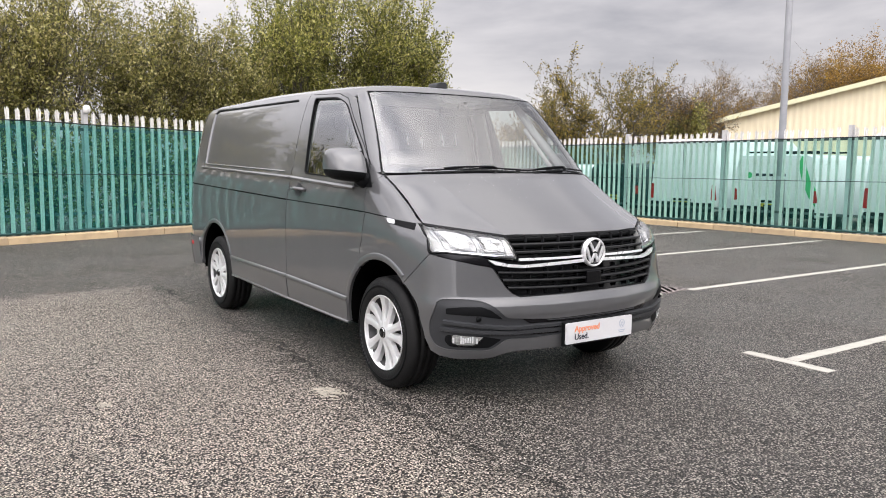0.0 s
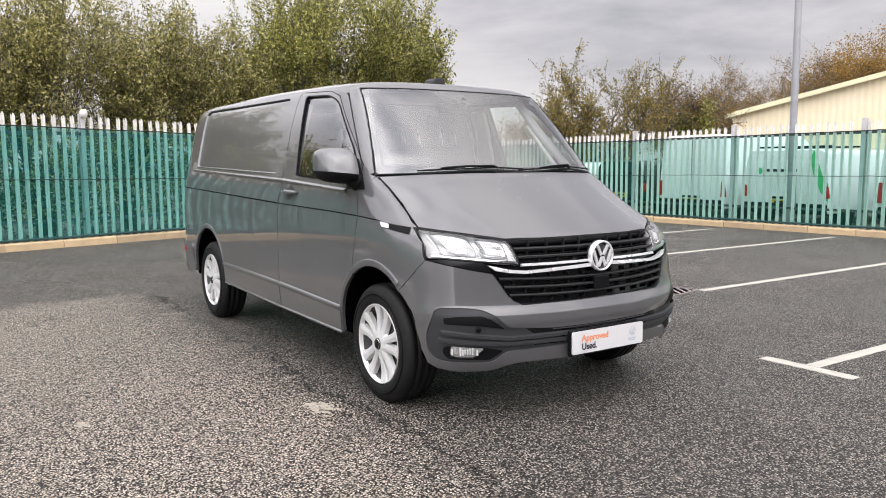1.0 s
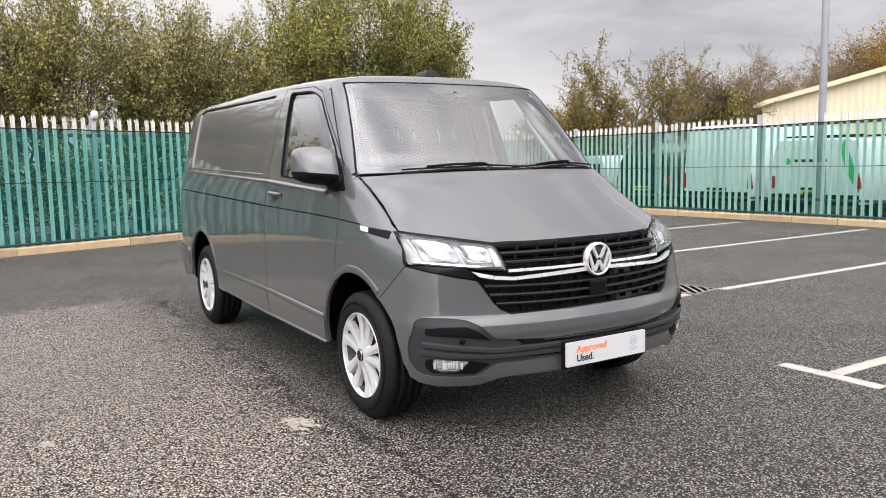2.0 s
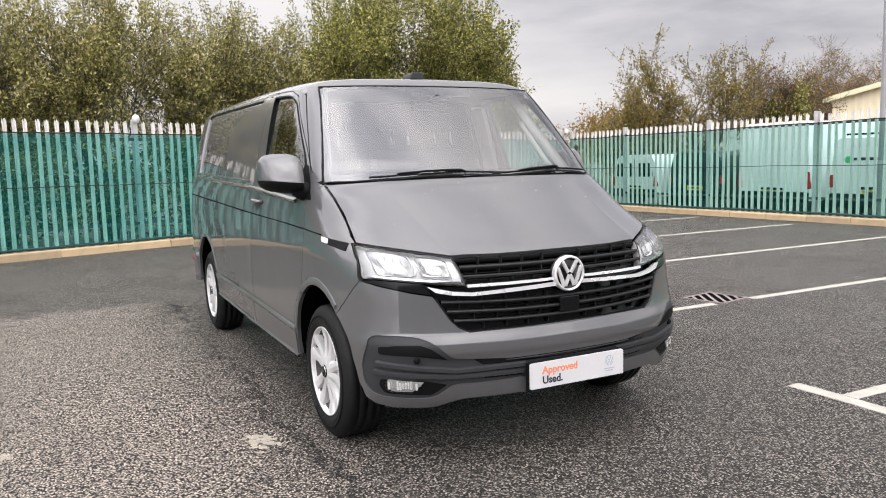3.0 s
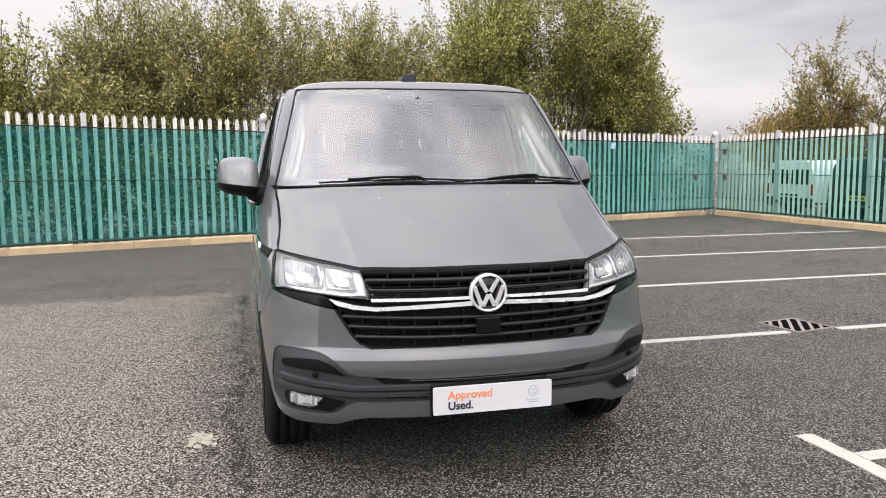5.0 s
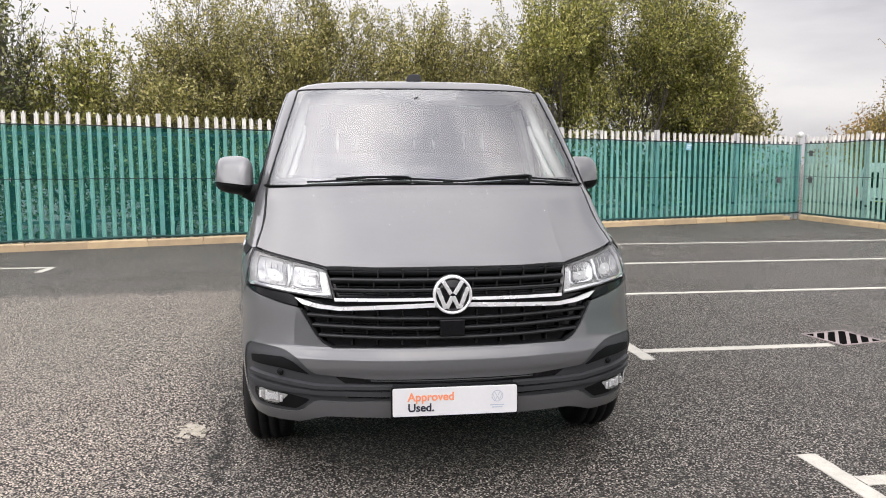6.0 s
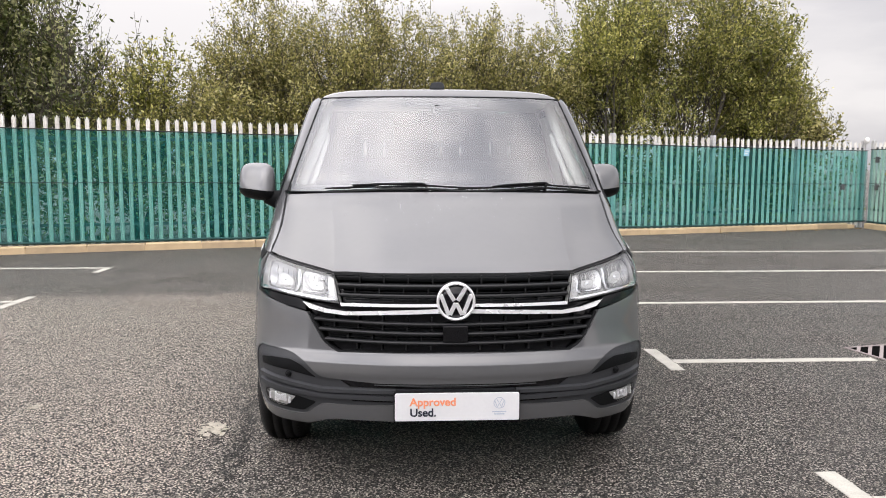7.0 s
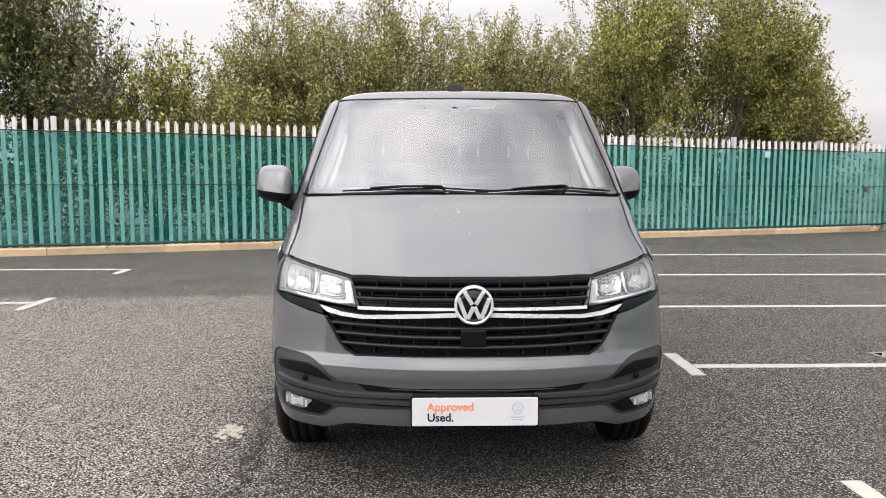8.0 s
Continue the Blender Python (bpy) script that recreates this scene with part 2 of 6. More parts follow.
    edge = ramp(chips.outputs["Distance"], 0.42, 0.56)
    col = mix(edge, stone, binder)
    col = mix(math_node("MULTIPLY", ramp(grain.outputs["Fac"], 0.5, 0.75), 0.25), col, (0.08, 0.078, 0.075))
    pits = tex("ShaderNodeTexNoise", 105.0, Detail=2.0, Roughness=0.6)
    pit = ramp(pits.outputs["Fac"], 0.50, 0.62)
    col = mix(math_node("MULTIPLY", pit, 0.35), col, binder)
    # a dark jagged crack along the seam, the shade in it painted near-black
    crack = math_node("MULTIPLY", ramp(math_node("ABSOLUTE", math_node("ADD", math_node("SUBTRACT", seam_x, X), math_node("ADD", math_node("MULTIPLY_ADD", pits.outputs["Fac"], 0.14, -0.07), math_node("MULTIPLY_ADD", patchy.outputs["Fac"], 0.40, -0.20)))), 0.018, 0.005), math_node("MULTIPLY", near, ramp(cloud.outputs["Fac"], 0.34, 0.50)))
    col = mix(math_node("MULTIPLY", crack, 0.95), col, (0.008, 0.008, 0.008))
    ln.new(col, p.inputs["Base Color"])
    wet = ramp(cloud.outputs["Fac"], 0.42, 0.7)
    ln.new(math_node("MULTIPLY_ADD", wet, 0.22, 0.48), p.inputs["Roughness"])
    p.inputs["Specular IOR Level"].default_value = 0.3
    hgt = math_node("ADD", math_node("MULTIPLY", chips.outputs["Distance"], -1.0), math_node("MULTIPLY_ADD", math_node("MULTIPLY_ADD", crack, 1.6, pit), -0.8, math_node("MULTIPLY", small.outputs["Distance"], -0.35)))
    bp = ns.new("ShaderNodeBump")
    bp.inputs["Strength"].default_value, bp.inputs["Distance"].default_value = 1.0, 0.013
    ln.new(hgt, bp.inputs["Height"])
    ln.new(bp.outputs[0], p.inputs["Normal"])
    return m


SEAM = (0.0, -1.06, 0.05, 5.66)      # x = a y + b ; y = c x + d
M_ASPHALT = asphalt_material()
M_LINE = material("worn_white_road_paint", (0.47, 0.455, 0.40), (0.30, 0.29, 0.255), rough=0.7, scale=9, fine=140, bump=0.3)
M_KERB = material("buff_concrete", (0.56, 0.42, 0.25), (0.36, 0.27, 0.17), rough=0.85, scale=5, fine=90, bump=0.35, per_object=0.3)
M_GALV = material("galvanised_steel", (0.80, 0.77, 0.73), (0.60, 0.57, 0.53), rough=0.55, metal=0.1, scale=6, fine=40, per_object=0.25)
M_POST = material("weathered_galvanised_post", (0.62, 0.61, 0.60), (0.46, 0.45, 0.45), rough=0.55, metal=0.15, scale=5, fine=40)
M_NET = netting_material("green_netting", 0.34, (0.68, 0.98, 0.95), (0.011, 0.175, 0.162))
M_NET_THIN = netting_material("thin_green_netting", 0.18, (0.69, 0.90, 0.85), (0.02, 0.15, 0.132))
M_NETEDGE = material("dark_green_net_hem", (0.010, 0.06, 0.055), (0.006, 0.035, 0.035), rough=0.8)
M_CORD = material("black_cord", (0.015, 0.015, 0.016), rough=0.7)
M_PAINT = material("grey_gloss_paint", (0.082, 0.083, 0.086), (0.077, 0.078, 0.081), rough=0.40, scale=3, fine=30, coat=1.0, spec=0.15, rough_var=0.03, coat_ior=1.76, ripple=0.0006)
M_BLACK = material("black_moulded_plastic", (0.008, 0.0084, 0.009), (0.005, 0.0055, 0.006), rough=0.5, scale=6, fine=300, bump=0.1, spec=0.08)
M_GRILLE = material("satin_grille_plastic", (0.013, 0.0135, 0.0145), (0.010, 0.0105, 0.0115), rough=0.40, scale=6, fine=300, spec=0.3)
M_TRIM = material("charcoal_bumper_plastic", (0.034, 0.036, 0.039), (0.029, 0.030, 0.033), rough=0.5, scale=6, fine=300, bump=0.12, spec=0.3)
M_GLOSSBLACK = material("gloss_black", (0.005, 0.005, 0.006), rough=0.12, rough_var=0.03, spec=0.3)
# near-black for joints and for shade put in as colour
M_SHADE_BLACK = material("gap_and_shade_black", (0.003, 0.003, 0.003), rough=1.0, rough_var=0.0, spec=0.02)
M_CHROME = material("chrome", (0.86, 0.86, 0.87), (0.80, 0.80, 0.81), rough=0.07, metal=1.0, rough_var=0.02)
M_BADGE = material("bright_satin_chrome", (0.93, 0.93, 0.94), (0.88, 0.88, 0.89), rough=0.28, metal=0.6, rough_var=0.04)
M_RUBBER = material("tyre_rubber", (0.009, 0.009, 0.0093), (0.005, 0.005, 0.005), rough=0.62, scale=12, fine=120, bump=0.2, spec=0.25)
M_ALLOY = material("silver_alloy", (0.76, 0.76, 0.76), (0.68, 0.68, 0.68), rough=0.34, metal=0.45, scale=9, rough_var=0.05)
M_GLASS = glass_material("clear_glass", (0.80, 0.86, 0.83), facing=0.26)
M_SCREEN = glass_material("windscreen_glass", (0.90, 0.94, 0.92), facing=0.20)
M_LENS = glass_material("lamp_lens", (0.96, 0.97, 0.98))
M_REFLECTOR = material("lamp_reflector", (0.46, 0.46, 0.445), (0.34, 0.34, 0.33), rough=0.30, metal=0.3, scale=22, fine=60, rough_var=0.08)
M_BOWL = material("lamp_bowl_silvering", (0.33, 0.33, 0.325), (0.20, 0.20, 0.195), rough=0.12, metal=1.0, scale=30, fine=120, rough_var=0.05)
M_WHITELENS = material("frosted_lamp_guide", (0.74, 0.75, 0.77), rough=0.25)
M_SEAT = material("grey_seat_fabric", (0.085, 0.087, 0.092), (0.065, 0.066, 0.070), rough=0.95, scale=14, fine=260, bump=0.2)
M_DASH = material("charcoal_dashboard", (0.20, 0.204, 0.21), (0.16, 0.162, 0.168), rough=0.7, fine=300, bump=0.1)
M_LINING = material("pale_cab_lining", (0.46, 0.46, 0.45), (0.40, 0.40, 0.395), rough=0.85)
M_BULK = material("grey_cab_bulkhead", (0.11, 0.112, 0.113), (0.09, 0.092, 0.093), rough=0.85)
M_PLATE = material("white_show_plate", (0.66, 0.66, 0.665), (0.62, 0.62, 0.625), rough=0.3)
M_ORANGE = material("orange_print", (0.86, 0.30, 0.15), rough=0.4)
M_INK = material("dark_print", (0.012, 0.016, 0.03), rough=0.4)
M_PALEINK = material("pale_blue_grey_print", (0.42, 0.47, 0.55), rough=0.5)
M_BARK = material("grey_brown_bark", (0.11, 0.095, 0.078), (0.055, 0.047, 0.038), rough=0.9, scale=10, bump=0.4)
M_LEAF = leaf_material("willow_leaves", (0.066, 0.080, 0.013), (0.26, 0.262, 0.045), (0.66, 0.61, 0.22))
M_LEAF2 = leaf_material("dull_olive_leaves", (0.082, 0.086, 0.022), (0.29, 0.272, 0.070), (0.63, 0.56, 0.26))
M_LEAF3 = leaf_material("autumn_leaves", (0.10, 0.066, 0.018), (0.27, 0.155, 0.030), (0.46, 0.29, 0.055))
M_LEAF4 = leaf_material("thin_ochre_leaves", (0.080, 0.074, 0.018), (0.23, 0.185, 0.042), (0.46, 0.33, 0.07))
M_LEAF5 = leaf_material("dark_green_leaves", (0.036, 0.050, 0.012), (0.12, 0.140, 0.034), (0.50, 0.49, 0.24))
M_STAIN = material("pale_dried_spill", (0.48, 0.44, 0.35), (0.22, 0.205, 0.175), rough=0.9, scale=30, fine=150)
M_RAIL = material("dull_dark_steel", (0.10, 0.10, 0.10), (0.06, 0.06, 0.062), rough=0.7)
M_UNSEEN = material("grey_cladding", (0.20, 0.20, 0.205), (0.16, 0.16, 0.165), rough=0.6, scale=1.5)
M_CREAM = material("cream_profiled_sheet", (0.76, 0.67, 0.47), (0.69, 0.61, 0.43), rough=0.55, scale=2)
M_VERGE = material("pale_green_verge_trim", (0.66, 0.64, 0.42), rough=0.6)
M_WHITEVAN = material("white_van_paint", (0.78, 0.79, 0.80), (0.72, 0.73, 0.74), rough=0.3, coat=0.6)
M_DARKVAN = material("dark_green_car_paint", (0.012, 0.03, 0.03), rough=0.25, coat=0.6)
M_RED = material("red_lamp", (0.45, 0.02, 0.02), rough=0.2)
M_YELLOW = material("yellow_plate", (0.75, 0.55, 0.03), rough=0.4)
M_LIVERY = material("bright_green_livery", (0.06, 0.50, 0.17), rough=0.35)
M_TINT = material("dark_rear_glass", (0.012, 0.016, 0.018), rough=0.08, rough_var=0.02)
M_IRON = material("worn_cast_iron", (0.30, 0.26, 0.25), (0.19, 0.155, 0.15), rough=0.7, fine=120, bump=0.3)
M_LAMPPOST = material("grey_lamp_post", (0.34, 0.345, 0.36), (0.28, 0.285, 0.30), rough=0.5, metal=0.3)
M_SIGN = material("pale_blue_sign", (0.30, 0.55, 0.68), rough=0.4)
M_WHITECAP = material("white_plastic_cap", (0.74, 0.73, 0.70), rough=0.4)

# ---- modelling helpers ----
def mesh_object(name, bm, mat, smooth=True):
    me = bpy.data.meshes.new(name)
    bm.to_mesh(me)
    bm.free()
    for f in me.polygons:
        f.use_smooth = smooth
    if mat:
        me.materials.append(mat)
    lay = me.attributes.get("skin_normal")
    if lay:
        n = np.zeros(len(me.vertices) * 3, np.float32)
        lay.data.foreach_get("vector", n)
        me.attributes.remove(lay)
        me.normals_split_custom_set_from_vertices(n.reshape(-1, 3).tolist())
    return new(name, me)


def part(name, bm, mat, parent, label="", smooth=False):
    """One mesh object under a thing or under a part."""
    ob = mesh_object(name, bm, mat, smooth)
    ob.parent = parent
    if label:
        ob["label"] = label
    return ob


def thing(name, label, category, group="", kind="", at=(0, 0, 0)):
    ob = new(name)
    ob.location = at
    return tagged(ob, label, category, group, kind)


def add_box(bm, x0, x1, y0, y1, z0, z1, bevel=0.0, segs=2):
    made = bmesh.ops.create_cube(bm, size=1.0)["verts"]
    for v in made:
        v.co = Vector((x0 + (v.co.x + 0.5) * (x1 - x0), y0 + (v.co.y + 0.5) * (y1 - y0), z0 + (v.co.z + 0.5) * (z1 - z0)))
    if bevel:
        edges = list({e for v in made for e in v.link_edges})
        bmesh.ops.bevel(bm, geom=edges, offset=bevel, segments=segs, profile=0.5, affect="EDGES")
    return bm


def box(x0, x1, y0, y1, z0, z1, bevel=0.0, segs=2):
    return add_box(bmesh.new(), x0, x1, y0, y1, z0, z1, bevel, segs)


def add_revolved(bm, profile, centre, axis="x", segs=48, close=False):
    """Turn (radius, along) pairs round an axis through centre."""
    rings = []
    for i in range(segs):
        a = 2 * math.pi * i / segs
        row = []
        for rad, al in profile:
            u, w = rad * math.cos(a), rad * math.sin(a)
            p = {"x": (al, u, w), "y": (u, al, w), "z": (u, w, al)}[axis]
            row.append(bm.verts.new(Vector(centre) + Vector(p)))
        rings.append(row)
    for i in range(segs):
        p, q = rings[i], rings[(i + 1) % segs]
        for j in range(len(profile) - 1):
            bm.faces.new((p[j], q[j], q[j + 1], p[j + 1]))
    if close:
        bm.faces.new([row[0] for row in rings])
        bm.faces.new([row[-1] for row in rings])
    bmesh.ops.recalc_face_normals(bm, faces=bm.faces)
    return bm


def revolved(profile, centre, axis="x", segs=48, close=False):
    return add_revolved(bmesh.new(), profile, centre, axis, segs, close)


def add_tube(bm, points, radii, sides=8, caps=True):
    """A tapered tube along points."""
    pts = [Vector(p) for p in points]
    if isinstance(radii, (int, float)):
        radii = [radii] * len(pts)
    rings = []
    for i, p in enumerate(pts):
        d = (pts[min(i + 1, len(pts) - 1)] - pts[max(i - 1, 0)]).normalized()
        up = Vector((0, 0, 1)) if abs(d.z) < 0.9 else Vector((1, 0, 0))
        a = d.cross(up).normalized()
        b = a.cross(d)
        rings.append([bm.verts.new(p + radii[i] * (math.cos(2 * math.pi * k / sides) * a + math.sin(2 * math.pi * k / sides) * b)) for k in range(sides)])
    for p, q in zip(rings, rings[1:]):
        for k in range(sides):
            bm.faces.new((p[k], p[(k + 1) % sides], q[(k + 1) % sides], q[k]))
    if caps:
        bm.faces.new(rings[0][::-1])
        bm.faces.new(rings[-1])
    return bm


def tube(points, radii, sides=8, caps=True):
    return add_tube(bmesh.new(), points, radii, sides, caps)


def add_prism(bm, outline, axis, lo, hi):
    """Extrude a closed outline (pairs) along an axis."""
    def p3(p, h):
        return {"x": (h, p[0], p[1]), "y": (p[0], h, p[1]), "z": (p[0], p[1], h)}[axis]
    a = [bm.verts.new(p3(p, lo)) for p in outline]
    b = [bm.verts.new(p3(p, hi)) for p in outline]
    made = [bm.faces.new(a), bm.faces.new(b[::-1])]
    for i in range(len(outline)):
        j = (i + 1) % len(outline)
        made.append(bm.faces.new((a[i], b[i], b[j], a[j])))
    bmesh.ops.recalc_face_normals(bm, faces=made)
    return bm


def prism(outline, axis, lo, hi, bevel=0.0):
    bm = add_prism(bmesh.new(), outline, axis, lo, hi)
    if bevel:
        bmesh.ops.bevel(bm, geom=list(bm.edges), offset=bevel, segments=2, profile=0.5, affect="EDGES")
    return bm


def rounded(poly, radius, steps=5):
    """Round the corners of a closed outline; radius one number, or one a corner."""
    out, n = [], len(poly)
    for i in range(n):
        rad = radius[i] if isinstance(radius, (list, tuple)) else radius
        p, a, b = Vector(poly[i]), Vector(poly[i - 1]), Vector(poly[(i + 1) % n])
        u, v = a - p, b - p
        lu, lv = u.length, v.length
        r = min(rad, 0.45 * lu, 0.45 * lv)
        if r < 1e-4:
            out.append(tuple(p))
            continue
        p0, p1 = p + u / lu * r, p + v / lv * r
        for k in range(steps + 1):
            t = k / steps
            q = (1 - t) ** 2 * p0 + 2 * t * (1 - t) * p + t * t * p1
            out.append(tuple(q))
    return out


def curve(knots):
    """A smooth monotone curve through (t, value) knots, level beyond them."""
    xs = np.array([k[0] for k in knots], float)
    ys = np.array([k[1] for k in knots], float)
    h = np.diff(xs)
    d = np.diff(ys) / h
    m = np.zeros(len(xs))
    m[0], m[-1] = d[0], d[-1]
    for i in range(1, len(xs) - 1):
        if d[i - 1] * d[i] > 0:
            w1, w2 = 2 * h[i] + h[i - 1], h[i] + 2 * h[i - 1]
            m[i] = (w1 + w2) / (w1 / d[i - 1] + w2 / d[i])

    def f(t):
        t = min(max(t, xs[0]), xs[-1])
        i = min(int(np.searchsorted(xs, t, side="right")) - 1, len(h) - 1)
        s = (t - xs[i]) / h[i]
        return float((1 + 2 * s) * (1 - s) ** 2 * ys[i] + s * (1 - s) ** 2 * h[i] * m[i] + s * s * (3 - 2 * s) * ys[i + 1] + s * s * (s - 1) * h[i] * m[i + 1])
    return f

# ---- the yard ----
GROUND_HALF = 900.0


def build_ground():
    bm = bmesh.new()
    xs = [-GROUND_HALF, -60, -20, 0, 20, 60, GROUND_HALF]
    grid = [[bm.verts.new((x, y, 0)) for x in xs] for y in xs]
    for j in range(len(xs) - 1):
        for i in range(len(xs) - 1):
            bm.faces.new((grid[j][i], grid[j][i + 1], grid[j + 1][i + 1], grid[j + 1][i]))
    ob = mesh_object("ground", bm, M_ASPHALT, False)
    tagged(ob, "coarse dark grey asphalt car park, paler where worn", "ground", kind="structure")


def add_stripe(bm, p, q, width, seed):
    """A painted stripe with slightly ragged edges, 3 mm thick."""
    rnd = random.Random(seed)
    p, q = Vector((*p, 0)), Vector((*q, 0))
    d = q - p
    n = max(4, int(d.length / 0.06))
    side = Vector((-d.y, d.x, 0)).normalized() * width / 2
    rows = []
    for i in range(n + 1):
        c = p + d * (i / n)
        a = side * (1 + rnd.uniform(-0.07, 0.07))
        b = side * (1 + rnd.uniform(-0.07, 0.07))
        rows.append([bm.verts.new(c + a + Vector((0, 0, 0.0005))), bm.verts.new(c + a * 0.96 + Vector((0, 0, 0.004))),
                     bm.verts.new(c - b * 0.96 + Vector((0, 0, 0.004))), bm.verts.new(c - b + Vector((0, 0, 0.0005)))])
    for u, v in zip(rows, rows[1:]):
        for k in range(3):
            bm.faces.new((u[k], u[k + 1], v[k + 1], v[k]))
    return bm


def build_bay_line(y, x_tick, x_end, tick_lo, tick_hi, gap=None, seed=0):
    bm = bmesh.new()
    s = 1 if x_end > x_tick else -1
    cuts = [(x_tick + s * 0.052, gap[0]), (gap[1], x_end)] if gap else [(x_tick + s * 0.052, x_end)]
    for i, (a, b) in enumerate(cuts):
        add_stripe(bm, (a, y), (b, y), 0.095, seed + i)
    add_stripe(bm, (x_tick, tick_lo), (x_tick, tick_hi), 0.10, seed + 7)
    ob = mesh_object("bay_marking", bm, M_LINE, False)
    tagged(ob, "worn white painted parking bay line on asphalt", "road marking", "bay markings", kind="structure")


def build_drain(cx, cy, size, turn):
    grate = thing("drain_grate", "square cast iron gully grate set in the asphalt", "drain", at=(cx, cy, 0))
    grate.rotation_euler = (0, 0, radians(turn))
    h = size / 2
    bm = bmesh.new()
    for x0, x1, y0, y1 in ((-h, h, -h, -h + 0.022), (-h, h, h - 0.022, h), (-h, -h + 0.022, -h + 0.022, h - 0.022), (h - 0.022, h, -h + 0.022, h - 0.022)):
        add_box(bm, x0, x1, y0, y1, 0.001, 0.007, 0.001, 1)
    part("frame", bm, M_IRON, grate)
    # no hole is cut; a flat black slab gives the gully's shade
    part("sump", box(-h + 0.018, h - 0.018, -h + 0.018, h - 0.018, 0.0008, 0.003), M_SHADE_BLACK, grate, "flat black slab for the shade of the gully below the bars")
    # bars run corner to corner, with broad slots between them
    for i in (-5, -3, -1, 1, 3, 5):
        v, hw = i * 0.039, 0.013
        reach = h * math.sqrt(2) - abs(v) - hw - 0.024
        if reach < 0.02:
            continue
        bm = box(-reach, reach, v - hw, v + hw, 0.0035, 0.006, 0.0005, 1)
        bmesh.ops.transform(bm, matrix=Matrix.Rotation(radians(45), 4, "Z"), verts=bm.verts)
        part("bar", bm, M_IRON, grate)


# fence A runs behind the van, fence B closes the yard on its left-hand side
FADIR = Vector((0.959, 0.2834, 0)).normalized()
FA0 = Vector((-7.097, 9.575, 0))
FBDIR = Vector((0.038, -0.999, 0)).normalized()
FB0 = Vector((10.85, 14.76, 0))
CORNER_S = 18.70


def pale_mesh(height):
    """A W-section steel pale with a triple-pointed, slightly splayed head."""
    bm = bmesh.new()
    xs = [-0.034, -0.022, -0.009, 0.009, 0.022, 0.034]
    ys = [0.019, -0.004, 0.009, 0.009, -0.004, 0.019]
    top = [height - 0.05, height - 0.055, height - 0.015, height - 0.015, height - 0.055, height - 0.05]
    lean = [0.012, 0.0, -0.004, -0.004, 0.0, 0.012]
    zs = [0.06, height - 0.16]
    rows = [[bm.verts.new((x, y, z)) for x, y in zip(xs, ys)] for z in zs]
    rows.append([bm.verts.new((x * 1.05, y + l, z)) for x, y, z, l in zip(xs, ys, top, lean)])
    for a, b in zip(rows, rows[1:]):
        for i in range(5):
            bm.faces.new((a[i], a[i + 1], b[i + 1], b[i]))
    t = rows[-1]
    tips = [bm.verts.new((-0.032, 0.012, height - 0.012)), bm.verts.new((0, -0.002, height)), bm.verts.new((0.032, 0.012, height - 0.012))]
    for (i, j), tip in zip(((0, 1), (2, 3), (4, 5)), tips):
        bm.faces.new((t[i], t[j], tip))
    front = list(bm.faces)
    back = bmesh.ops.duplicate(bm, geom=list(bm.verts) + front)
    moved = [g for g in back["geom"] if isinstance(g, bmesh.types.BMVert)]
    for v in moved:
        v.co.y += 0.003
    bmesh.ops.reverse_faces(bm, faces=[g for g in back["geom"] if isinstance(g, bmesh.types.BMFace)])
    me = bpy.data.meshes.new("pale")
    bm.to_mesh(me)
    bm.free()
    me.materials.append(M_GALV)
    return me


